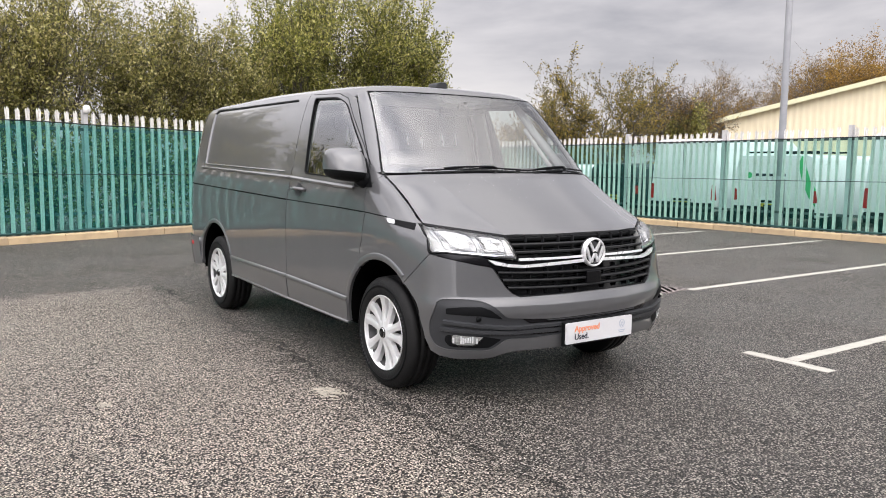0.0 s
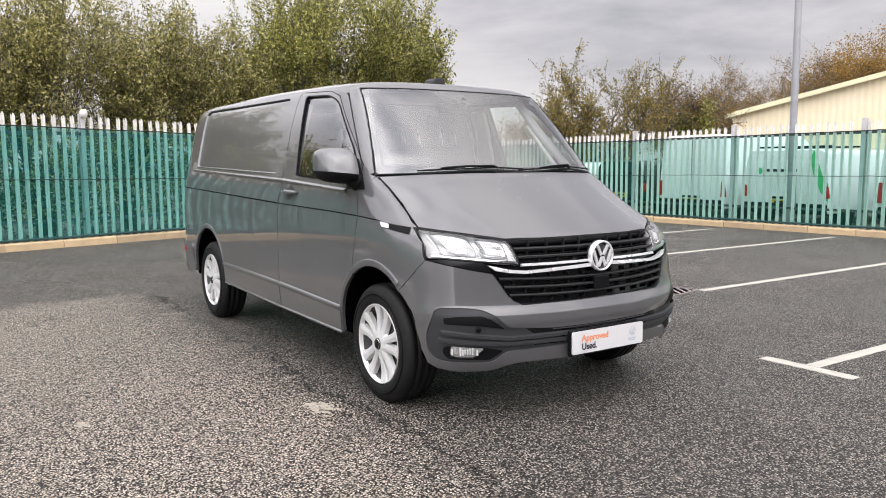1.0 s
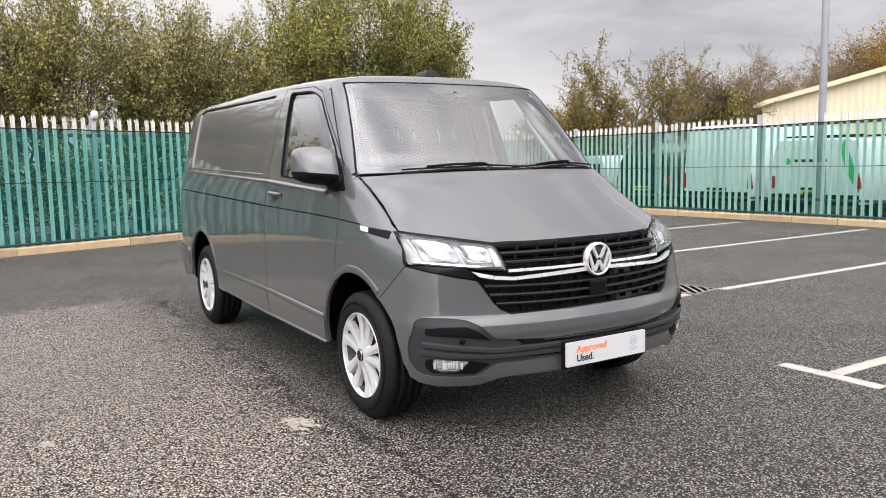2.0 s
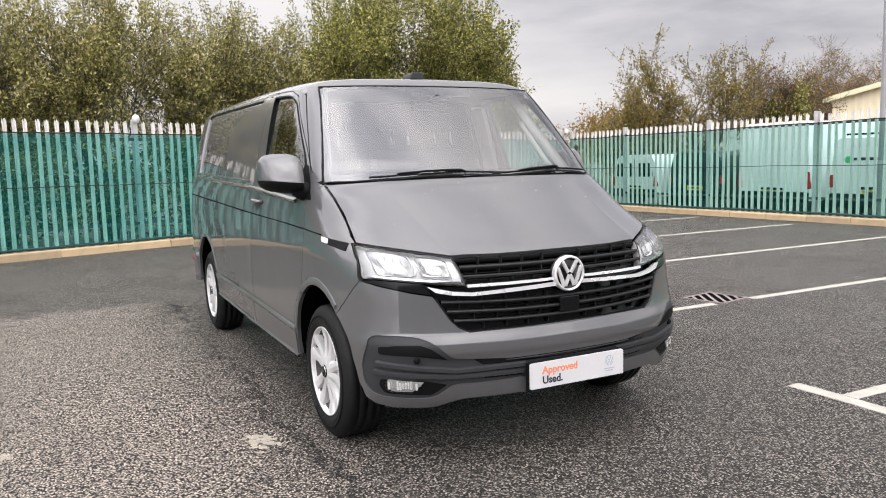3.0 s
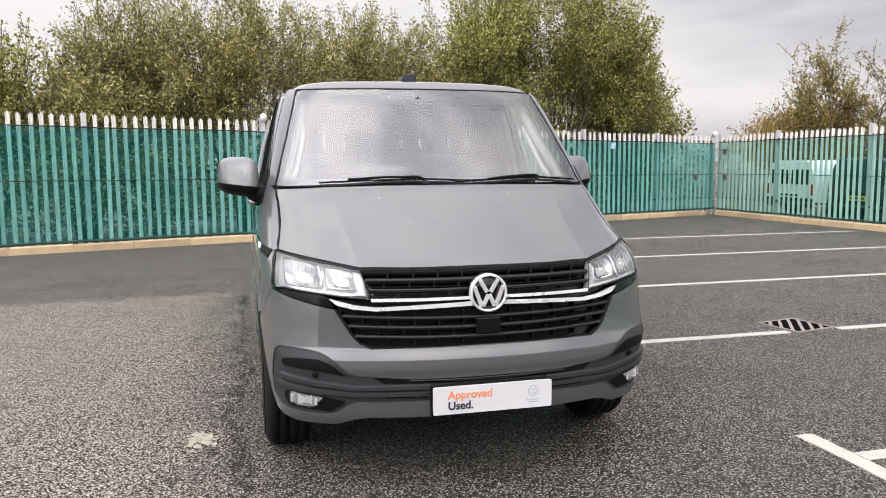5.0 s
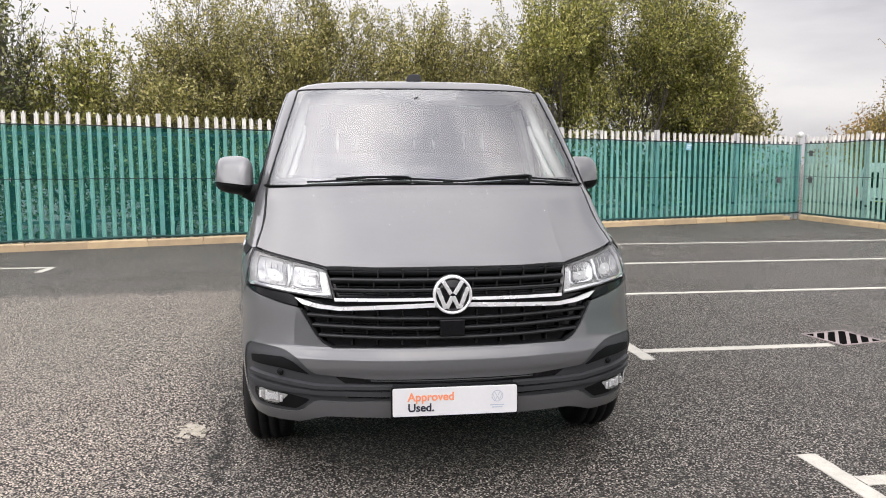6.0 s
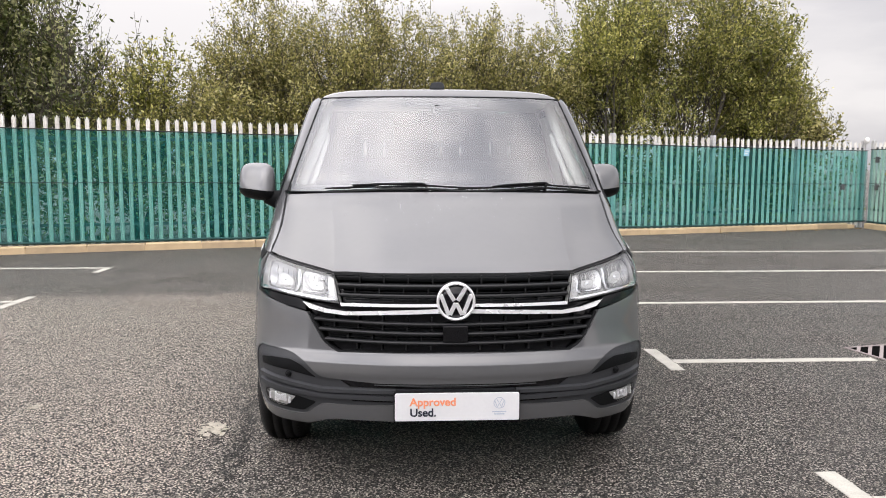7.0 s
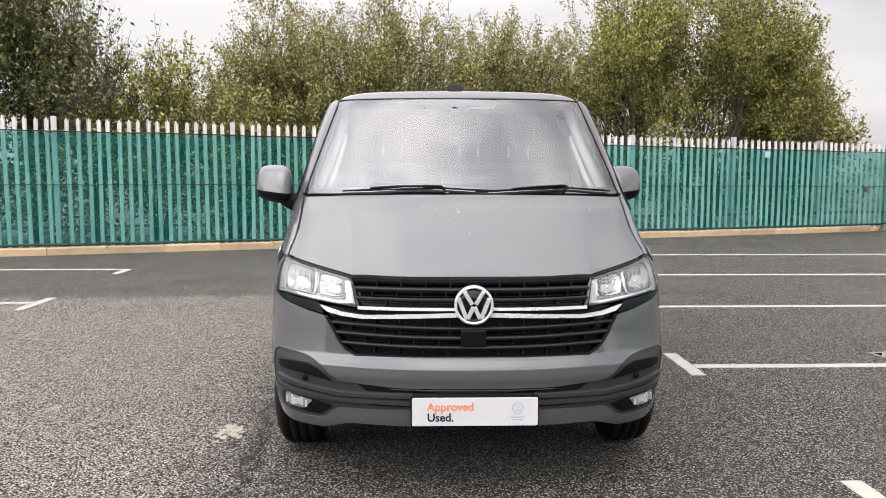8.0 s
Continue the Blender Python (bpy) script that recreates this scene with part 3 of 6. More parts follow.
def build_fence(name, label, origin, direction, length, posts, post_h, pale_h, pitch, first, net_top, net_bot, cap_posts, seed, fall, net_mat):
    """A palisade fence: posts, two rails, pales, and netting hung on its yard side (local -y)."""
    rnd = random.Random(seed)
    fence = thing(name, label, "fence", "boundary fences", "structure", at=origin)
    fence.rotation_euler = (0, 0, math.atan2(direction.y, direction.x))
    for z in (0.42, 1.86):
        bm = bmesh.new()
        add_box(bm, posts[0], length, 0.030, 0.036, z, z + 0.05)
        add_box(bm, posts[0], length, 0.036, 0.075, z, z + 0.006)
        part("rail", bm, M_RAIL, fence, "dull dark angle rail")
    for i, s in enumerate(posts):
        bm = bmesh.new()
        h = post_h * (1 - fall * s) + rnd.uniform(-0.015, 0.015)
        add_box(bm, s - 0.038, s + 0.038, -0.006, 0.002, 0, h)
        add_box(bm, s - 0.006, s + 0.006, 0.002, 0.085, 0, h)
        add_box(bm, s - 0.038, s + 0.038, 0.085, 0.093, 0, h)
        part("post", bm, M_POST, fence, "grey galvanised steel post")
        if i in cap_posts:
            part("lamp_cap", revolved([(0.001, 0.095), (0.038, 0.088), (0.060, 0.052), (0.064, 0.015), (0.052, -0.032), (0.022, -0.054), (0.001, -0.058)], (s, -0.05, h - 0.02), "z", 20), M_WHITECAP, fence, "round white plastic lamp on a post", True)
    me = pale_mesh(pale_h)
    s = first
    while s < length - 0.05:
        if min(abs(s - q) for q in posts) > 0.07:
            ob = new("pale", me)
            ob.parent = fence
            ob.location = (s + rnd.uniform(-0.006, 0.006), 0.012, rnd.uniform(-0.012, 0.012))
            ob.rotation_euler = (0, rnd.gauss(0, 0.006), rnd.gauss(0, 0.05))
            ob.scale = (1, 1, 1 - fall * s)
        s += pitch
    # netting: one long sheet with slack between its ties
    bm = bmesh.new()
    nx, nz = int((length - posts[0]) / 0.11), 14
    rows = []
    for j in range(nz + 1):
        row = []
        for i in range(nx + 1):
            u = posts[0] + (length - posts[0]) * i / nx
            z = net_bot + (net_top * (1 - fall * u) - net_bot) * j / nz
            belly = math.sin(math.pi * j / nz)
            y = -0.016 - 0.020 * belly * (0.5 + noise.noise((u * 1.3, z * 1.5, seed))) - 0.004 * noise.noise((u * 6, z * 5, seed))
            dz = 0.012 * noise.noise((u * 0.9, 3.1, seed)) * (1 if j in (0, nz) else 0.6)
            row.append(bm.verts.new((u, min(y, -0.012), z + dz)))
        rows.append(row)
    for a, b in zip(rows, rows[1:]):
        for i in range(nx):
            bm.faces.new((a[i], a[i + 1], b[i + 1], b[i]))
    part("netting", bm, net_mat, fence, "green debris netting tied over the pales", True)
    for k, rad, mat, nm in ((1.0, 0.010, M_CORD, "top_cord"), (0.53, 0.006, M_CORD, "middle_cord"), (0.0, 0.022, M_NETEDGE, "bottom_hem")):
        pts = []
        n = int((length - posts[0]) / 0.18)
        for i in range(n + 1):
            u = posts[0] + (length - posts[0]) * i / n
            z = net_bot + 0.01 + k * (net_top * (1 - fall * u) - net_bot - 0.01)
            pts.append((u, -0.034 if nm != "bottom_hem" else -0.03, z + 0.014 * noise.noise((u * 1.1, 7.7, seed + k)) + (rnd.uniform(-0.004, 0.004))))
        part(nm, tube(pts, rad, 5), mat, fence, "", True)
    return fence


def build_kerb(origin, direction, length, seed):
    rnd = random.Random(seed)
    kerb = thing("kerb", "buff concrete kerb stones along the fence foot", "kerb", "kerbs", "structure", at=origin)
    kerb.rotation_euler = (0, 0, math.atan2(direction.y, direction.x))
    prof = rounded([(0, -0.02), (0, 0.12), (0.145, 0.125), (0.145, -0.02)], [0.0, 0.022, 0.01, 0.0], 3)
    bm = bmesh.new()
    add_prism(bm, prof, "x", 0.006, 0.906)
    me = bpy.data.meshes.new("kerb_stone")
    bm.to_mesh(me)
    bm.free()
    me.materials.append(M_KERB)
    for i in range(int(length / 0.914)):
        ob = new("kerb_stone", me)
        ob.parent = kerb
        ob.location = (i * 0.914, rnd.uniform(-0.006, 0.006), rnd.uniform(-0.008, 0.004))
        ob.rotation_euler = (rnd.uniform(-0.02, 0.02), rnd.uniform(-0.005, 0.005), rnd.uniform(-0.006, 0.006))
    part("bedding", box(0, length, 0.02, 0.30, -0.02, 0.085), M_KERB, kerb, "concrete bedding behind the kerb")


build_ground()
BAYS = ((-0.115, 1.73, 10.5, -0.44, 0.205, None), (2.265, 1.69, 10.5, 2.01, 2.65, (3.25, 3.72)), (4.70, 1.72, 10.6, 4.38, 5.02, None),
        (7.13, 1.72, 10.42, 6.8, 7.45, None), (9.62, 1.72, 10.5, 9.3, 9.95, None))
for i, (y, xt, xe, lo, hi, gap) in enumerate(BAYS):
    build_bay_line(y, xt, xe, lo, hi, gap, 20 * i)
build_bay_line(7.80, -4.36, -9.0, 7.30, 7.84, None, 130)
build_bay_line(5.04, -4.27, -9.0, 4.60, 5.36, None, 160)
build_bay_line(2.40, -4.2, -9.0, 2.0, 2.7, None, 190)
build_drain(3.482, 2.47, 0.43, 12)
POSTS_A = [-13.0, -10.5, -7.8, -4.9, -2.0, 0.88, 3.72, 6.68, 9.2, 11.74, 14.28, 16.64, 18.62]
fence_a = build_fence("palisade_fence", "galvanised palisade fence hung with green netting, trees behind it", FA0, FADIR, CORNER_S, POSTS_A, 2.30, 2.275, 0.1555, -13.0 + 0.09, 2.045, 0.15, (7, 12), 3, 0.0055, M_NET)
POSTS_B = [0.06, 2.18, 4.87, 7.50, 10.16, 12.8, 15.5, 18.2, 20.9]
fence_b = build_fence("palisade_fence", "galvanised palisade fence with thin green netting, vans parked behind it", FB0, FBDIR, 20.95, POSTS_B, 2.08, 2.035, 0.1555, 0.14, 1.85, 0.15, (), 4, -0.0035, M_NET_THIN)
NA = Vector((-FADIR.y, FADIR.x, 0))
build_kerb(FA0 + FADIR * -13.0 - NA * 0.145, FADIR, 31.3, 5)
build_kerb(FB0 + Vector((-0.145, -0.14, 0)), FBDIR, 20.8, 6)


# ---- trees ----
def grow(rnd, start, heading, length, radius, depth, out, twigs, spread, up):
    """One limb as a bent polyline that forks; ends are collected as twigs."""
    n = 5
    pts, rad = [start.copy()], [radius]
    d = heading.normalized()
    p = start.copy()
    for i in range(n):
        d = (d + Vector((rnd.gauss(0, 0.16), rnd.gauss(0, 0.16), rnd.gauss(0, 0.10) + up))).normalized()
        p = p + d * (length / n)
        pts.append(p.copy())
        rad.append(radius * (1 - 0.62 * (i + 1) / n))
    out.append((pts, rad))
    if depth == 0:
        twigs.append((pts, d))
        return
    for i in range(2, n + 1):
        k = 2 if (depth > 1 or i == n) else 1
        for _ in range(k):
            ax = Vector((rnd.gauss(0, 1), rnd.gauss(0, 1), rnd.gauss(0, 0.5))).normalized()
            nd = (d + ax * spread * rnd.uniform(0.6, 1.25)).normalized()
            grow(rnd, pts[i], nd, length * rnd.uniform(0.45, 0.72), rad[i] * rnd.uniform(0.45, 0.7), depth - 1, out, twigs, spread, up)


def leaf_cloud(rng, twigs, per_twig, size, scatter, droop=0.0):
    """Vertices and faces of folded leaves strewn along the twigs."""
    base = []
    for pts, d in twigs:
        k = max(1, int(rng.poisson(per_twig)))
        idx = rng.integers(1, len(pts), k)
        fr = rng.random(k)[:, None]
        P = np.array([list(p) for p in pts])
        base.append(P[idx - 1] * (1 - fr) + P[idx] * fr)
    c = np.concatenate(base)
    c = c + rng.normal(0, scatter, c.shape)
    n = len(c)
    a = rng.normal(0, 1, (n, 3))
    a[:, 2] -= droop
    a /= np.linalg.norm(a, axis=1)[:, None]
    b = np.cross(a, rng.normal(0, 1, (n, 3)))
    b /= np.linalg.norm(b, axis=1)[:, None]
    L = (size * rng.uniform(0.6, 1.3, n))[:, None]
    w = L * 0.24
    nrm = np.cross(a, b)
    v = np.stack([c, c + a * L * 0.5 + b * w + nrm * w * 0.4, c + a * L, c + a * L * 0.5 - b * w + nrm * w * 0.4], 1).reshape(-1, 3)
    f = np.arange(4 * n).reshape(n, 4)
    tri = np.concatenate([f[:, [0, 1, 2]], f[:, [0, 2, 3]]], 1).reshape(-1, 3)
    return v, tri


def leaf_object(name, v, tri, mat, parent, label=""):
    me = bpy.data.meshes.new(name)
    me.vertices.add(len(v))
    me.vertices.foreach_set("co", v.astype(np.float32).ravel())
    me.loops.add(tri.size)
    me.loops.foreach_set("vertex_index", tri.astype(np.int32).ravel())
    me.polygons.add(len(tri))
    me.polygons.foreach_set("loop_start", (np.arange(len(tri)) * 3).astype(np.int32))
    me.update()
    me.materials.append(mat)
    ob = new(name, me)
    ob.parent = parent
    if label:
        ob["label"] = label
    return ob


def build_tree(at, height, spread_r, seed, leaf_mat, per_twig, leaf_size, stems=4, label="bushy willow tree in leaf behind the fence", scatter=0.055, spread=0.75, up=0.05, depth=3, trunk_r=0.07, name="tree", wide_at=0.93, fine_r=0.004):
    rnd = random.Random(seed)
    rng = np.random.default_rng(seed)
    tree = thing(name, label, "tree", "trees behind the fence", at=at)
    limbs, twigs = [], []
    for i in range(stems):
        a = 2 * math.pi * (i + rnd.random()) / stems
        lean = spread_r / height * rnd.uniform(0.3, 1.0)
        grow(rnd, Vector((0.15 * math.cos(a), 0.15 * math.sin(a), -0.05)), Vector((lean * math.cos(a), lean * math.sin(a), 1)), height * rnd.uniform(0.5, 0.64), trunk_r * rnd.uniform(0.7, 1.1), depth, limbs, twigs, spread, up)
    top = sorted(p.z for pts, d in twigs for p in pts)[int(0.985 * 6 * len(twigs))]
    wide = sorted(math.hypot(p.x, p.y) for pts, d in twigs for p in pts)[int(wide_at * 6 * len(twigs))]
    kz, kx = height / top, spread_r / wide
    for pts, rad in limbs:
        for p in pts:
            p.x, p.y, p.z = p.x * kx, p.y * kx, p.z * kz
    bm = bmesh.new()
    for k, (pts, rad) in enumerate(limbs):
        fine = rad[0] < 0.02
        add_tube(bm, pts[::2] + pts[-1:] if fine else pts, [max(x, fine_r) for x in (rad[::2] + rad[-1:] if fine else rad)], 3 if rad[0] < 0.03 else 6, False)
    part("trunk", bm, M_BARK, tree, "grey-brown stems and branches", True)
    if per_twig:
        v, tri = leaf_cloud(rng, twigs, per_twig, leaf_size, scatter, 0.3)
        leaf_object("crown", v, tri, leaf_mat, tree)
    return tree


def behind(s, off):
    """A place behind fence A: s along it, off metres beyond."""
    p = FA0 + FADIR * s + Vector((-FADIR.y, FADIR.x, 0)) * off
    return (p.x, p.y, 0)


TREES = (
    # s, beyond, height, spread, leaf, leaves a twig, stems, leaf length
    (-1.5, 2.0, 5.0, 1.5, M_LEAF5, 13, 4, 0.10), (0.1, 2.8, 5.4, 1.2, M_LEAF5, 15, 4, 0.10), (1.3, 2.4, 4.6, 1.2, M_LEAF5, 3.5, 3, 0.10),
    (-1.1, 3.6, 5.6, 1.4, M_LEAF5, 12, 4, 0.09), (2.4, 2.6, 3.6, 1.3, M_LEAF, 11, 4, 0.085),
    (3.9, 2.2, 3.7, 1.5, M_LEAF2, 15, 5, 0.08), (5.3, 2.8, 4.9, 1.4, M_LEAF2, 19, 5, 0.070), (7.0, 2.4, 5.0, 1.6, M_LEAF2, 19, 5, 0.070), (8.9, 2.8, 4.7, 1.5, M_LEAF2, 19, 5, 0.070), (10.5, 2.4, 4.5, 1.4, M_LEAF2, 19, 5, 0.070),
    (12.8, 1.9, 5.7, 1.8, M_LEAF, 25, 5, 0.074), (14.7, 1.5, 6.4, 1.9, M_LEAF, 25, 5, 0.074), (16.1, 0.8, 5.4, 1.4, M_LEAF, 17, 4, 0.085), (17.5, 2.2, 4.4, 1.4, M_LEAF2, 15, 5, 0.09), (18.6, 3.2, 3.7, 1.5, M_LEAF2, 8, 4, 0.12), (19.6, 3.4, 3.0, 1.2, M_LEAF3, 4, 4, 0.12),
)
for i, (s, off, h, sp, lm, per, stems, ll) in enumerate(TREES):
    build_tree(behind(s, off), h, sp, 103 + i, lm, per, ll, stems)


def build_undergrowth():
    """Low brambly scrub that fills the foot of the tree line."""
    rng = np.random.default_rng(77)
    twigs = []
    while len(twigs) < 3000:
        s, o = rng.uniform(-3, 19.5), rng.uniform(0.8, 4.4)
        h = (1.5 + 1.3 * noise.noise((s * 0.35, o * 0.5, 4.2))) * rng.random() ** 0.7 + 0.1
        if h > 2.9:
            continue
        b = Vector(behind(s, o)) + Vector((0, 0, h))
        d = Vector((rng.normal(), rng.normal(), rng.normal() * 0.6 + 0.3)).normalized()
        twigs.append(([b + d * 0.14 * k for k in range(4)], d))
    v, tri = leaf_cloud(rng, twigs, 18, 0.10, 0.08)
    scrub = thing("scrub", "tangled olive green scrub behind the fence", "shrub", kind="stuff")
    leaf_object("foliage", v, tri, M_LEAF5, scrub)


build_undergrowth()


def build_spill(cx, cy, r, seed):
    """A thin dried splash with a ragged edge."""
    rnd = random.Random(seed)
    bm = bmesh.new()
    for k in range(120):
        x, y = cx + rnd.gauss(0, r * 0.42), cy + rnd.gauss(0, r * 0.55)
        q = r * (0.03 + 0.22 * rnd.random() ** 3)
        n = 11
        ring = [bm.verts.new((x + q * (1 + rnd.uniform(-0.35, 0.35)) * math.cos(6.283 * i / n), y + 1.1 * q * (1 + rnd.uniform(-0.35, 0.35)) * math.sin(6.283 * i / n), 0.003 + 0.00003 * k)) for i in range(n)]
        bm.faces.new(ring)
    ob = mesh_object("dried_spill", bm, M_STAIN, False)
    tagged(ob, "pale dried splash on the asphalt", "stain", kind="structure")


def build_litter():
    """Fallen leaves blown against the kerb by the corner."""
    rng = np.random.default_rng(21)
    spots = []
    for k in range(150):
        s, d = 18.3 - abs(rng.normal(0, 2.0)), 0.17 + abs(rng.normal(0, 0.22))
        p = FA0 + FADIR * s - NA * d
        spots.append(([Vector((p.x, p.y, 0.006)), Vector((p.x + 0.01, p.y, 0.008))], Vector((1, 0, 0))))
    v, tri = leaf_cloud(rng, spots, 1, 0.05, 0.0)
    v[:, 2] = np.clip(v[:, 2], 0.004, 0.022)
    heap = thing("fallen_leaves", "fallen brown leaves lying along the kerb", "leaves", kind="stuff")
    leaf_object("leaf_litter", v, tri, M_LEAF3, heap)


build_litter()
build_spill(-1.25, 0.93, 0.09, 1)
build_spill(-2.38, 1.36, 0.05, 2)


def on_fence(origin, direction, s, z, y):
    """A place on a fence's yard side."""
    n = Vector((direction.y, -direction.x, 0))
    p = origin + direction * s + n * y
    return (p.x, p.y, z)


def build_fence_sign():
    sign = thing("fence_sign", "small pale blue notice plate wired to the fence", "sign", at=on_fence(FA0, FADIR, 15.12, 1.76, 0.05))
    sign.rotation_euler = (radians(4), radians(3), math.atan2(FADIR.y, FADIR.x))
    part("plate", box(-0.075, 0.075, -0.003, 0.0, -0.075, 0.075), M_SIGN, sign)
    part("print_bar", box(-0.05, 0.05, -0.0045, -0.0035, 0.02, 0.045), M_WHITECAP, sign)
    part("print_bar", box(-0.05, 0.03, -0.0045, -0.0035, -0.03, -0.01), M_WHITECAP, sign)


def build_gate_bracket(origin, direction, s, z):
    b = thing("gate_latch", "dark steel gate latch box on the fence corner", "latch", "gate latches", at=on_fence(origin, direction, s, z, 0.045))
    b.rotation_euler = (0, 0, math.atan2(direction.y, direction.x))
    part("box", box(-0.05, 0.05, -0.02, 0.02, -0.07, 0.07, 0.006), M_RAIL, b)
    part("bolt", tube([(-0.13, -0.01, 0.03), (0.13, -0.01, 0.03)], 0.012, 8), M_RAIL, b, "", True)


build_fence_sign()
build_gate_bracket(FA0, FADIR, 17.95, 0.98)
build_gate_bracket(FB0, FBDIR, 0.34, 1.62)
build_gate_bracket(FB0, FBDIR, 0.36, 0.98)


def build_unseen_building():
    """Plain low building added unseen behind the camera for the van's reflections."""
    b = thing("showroom_building", "added plain grey flat-roofed building, unseen behind the camera", "building", kind="structure")
    part("wall", box(-26, 24, -19.4, -19.0, 0, 7.4), M_UNSEEN, b)
    part("roof_edge", box(-26.2, 24.2, -19.5, -18.9, 7.4, 7.7, 0.03), M_RAIL, b)
    part("roof", box(-26, 24, -34, -19.4, 7.2, 7.4), M_UNSEEN, b)


build_unseen_building()

# ---- beyond fence B ----
def build_building():
    """Low-pitched shed clad in cream profiled sheet, gable towards the yard."""
    shed = thing("warehouse", "cream profiled steel warehouse with a low-pitched roof", "building", at=(34.1, 23.8, 0))
    shed.rotation_euler = (0, 0, radians(-62))
    L, eave, rise = 30.0, 3.95, 3.7
    bm = bmesh.new()
    n = int(L / 0.08)
    top = lambda x: eave + rise * (1 - abs(x - L / 2) / (L / 2))
    last = None
    for i in range(n + 1):
        x = i * 0.08
        y = -0.03 if (i % 4) in (0, 1) else 0.0
        row = (bm.verts.new((x, y, 0)), bm.verts.new((x, y, top(x))))
        if last:
            bm.faces.new((last[0], row[0], row[1], last[1]))
        last = row
    part("wall", bm, M_CREAM, shed, "cream profiled sheet gable")
    part("wall", box(0.02, 0.1, 0.02, 22, 0, eave), M_CREAM, shed)
    part("wall", box(L - 0.1, L - 0.02, 0.02, 22, 0, eave), M_CREAM, shed)
    for a, b in ((-0.4, L / 2), (L / 2, L + 0.4)):
        bm = bmesh.new()
        za, zb = top(max(0, min(L, a))) - (0.1 if a < 0 else 0), top(max(0, min(L, b))) - (0.1 if b > L else 0)
        add_prism(bm, [(a, za + 0.02), (b, zb + 0.02), (b, zb + 0.14), (a, za + 0.14)], "y", -0.35, 22)
        part("roof", bm, M_CREAM, shed)
        bm = bmesh.new()
        add_prism(bm, [(a, za - 0.08), (b, zb - 0.08), (b, zb + 0.17), (a, za + 0.17)], "y", -0.42, -0.355)
        part("verge_trim", bm, M_VERGE, shed, "pale green verge trim")


def build_lamp_post(x, y):
    lamp = thing("lamp_post", "tall grey steel lighting column behind the fence", "lamp post", at=(x, y, 0))
    part("base_column", revolved([(0.105, 0), (0.105, 1.05), (0.095, 1.12), (0.06, 1.18)], (0, 0, 0), "z", 20), M_LAMPPOST, lamp, "", True)
    part("shaft", revolved([(0.072, 1.1), (0.066, 5.0), (0.058, 8.0), (0.001, 8.0)], (0, 0, 0), "z", 20), M_LAMPPOST, lamp, "", True)
    part("head", box(-0.55, 0.1, -0.14, 0.14, 7.95, 8.06, 0.03), M_LAMPPOST, lamp, "flat lantern head")


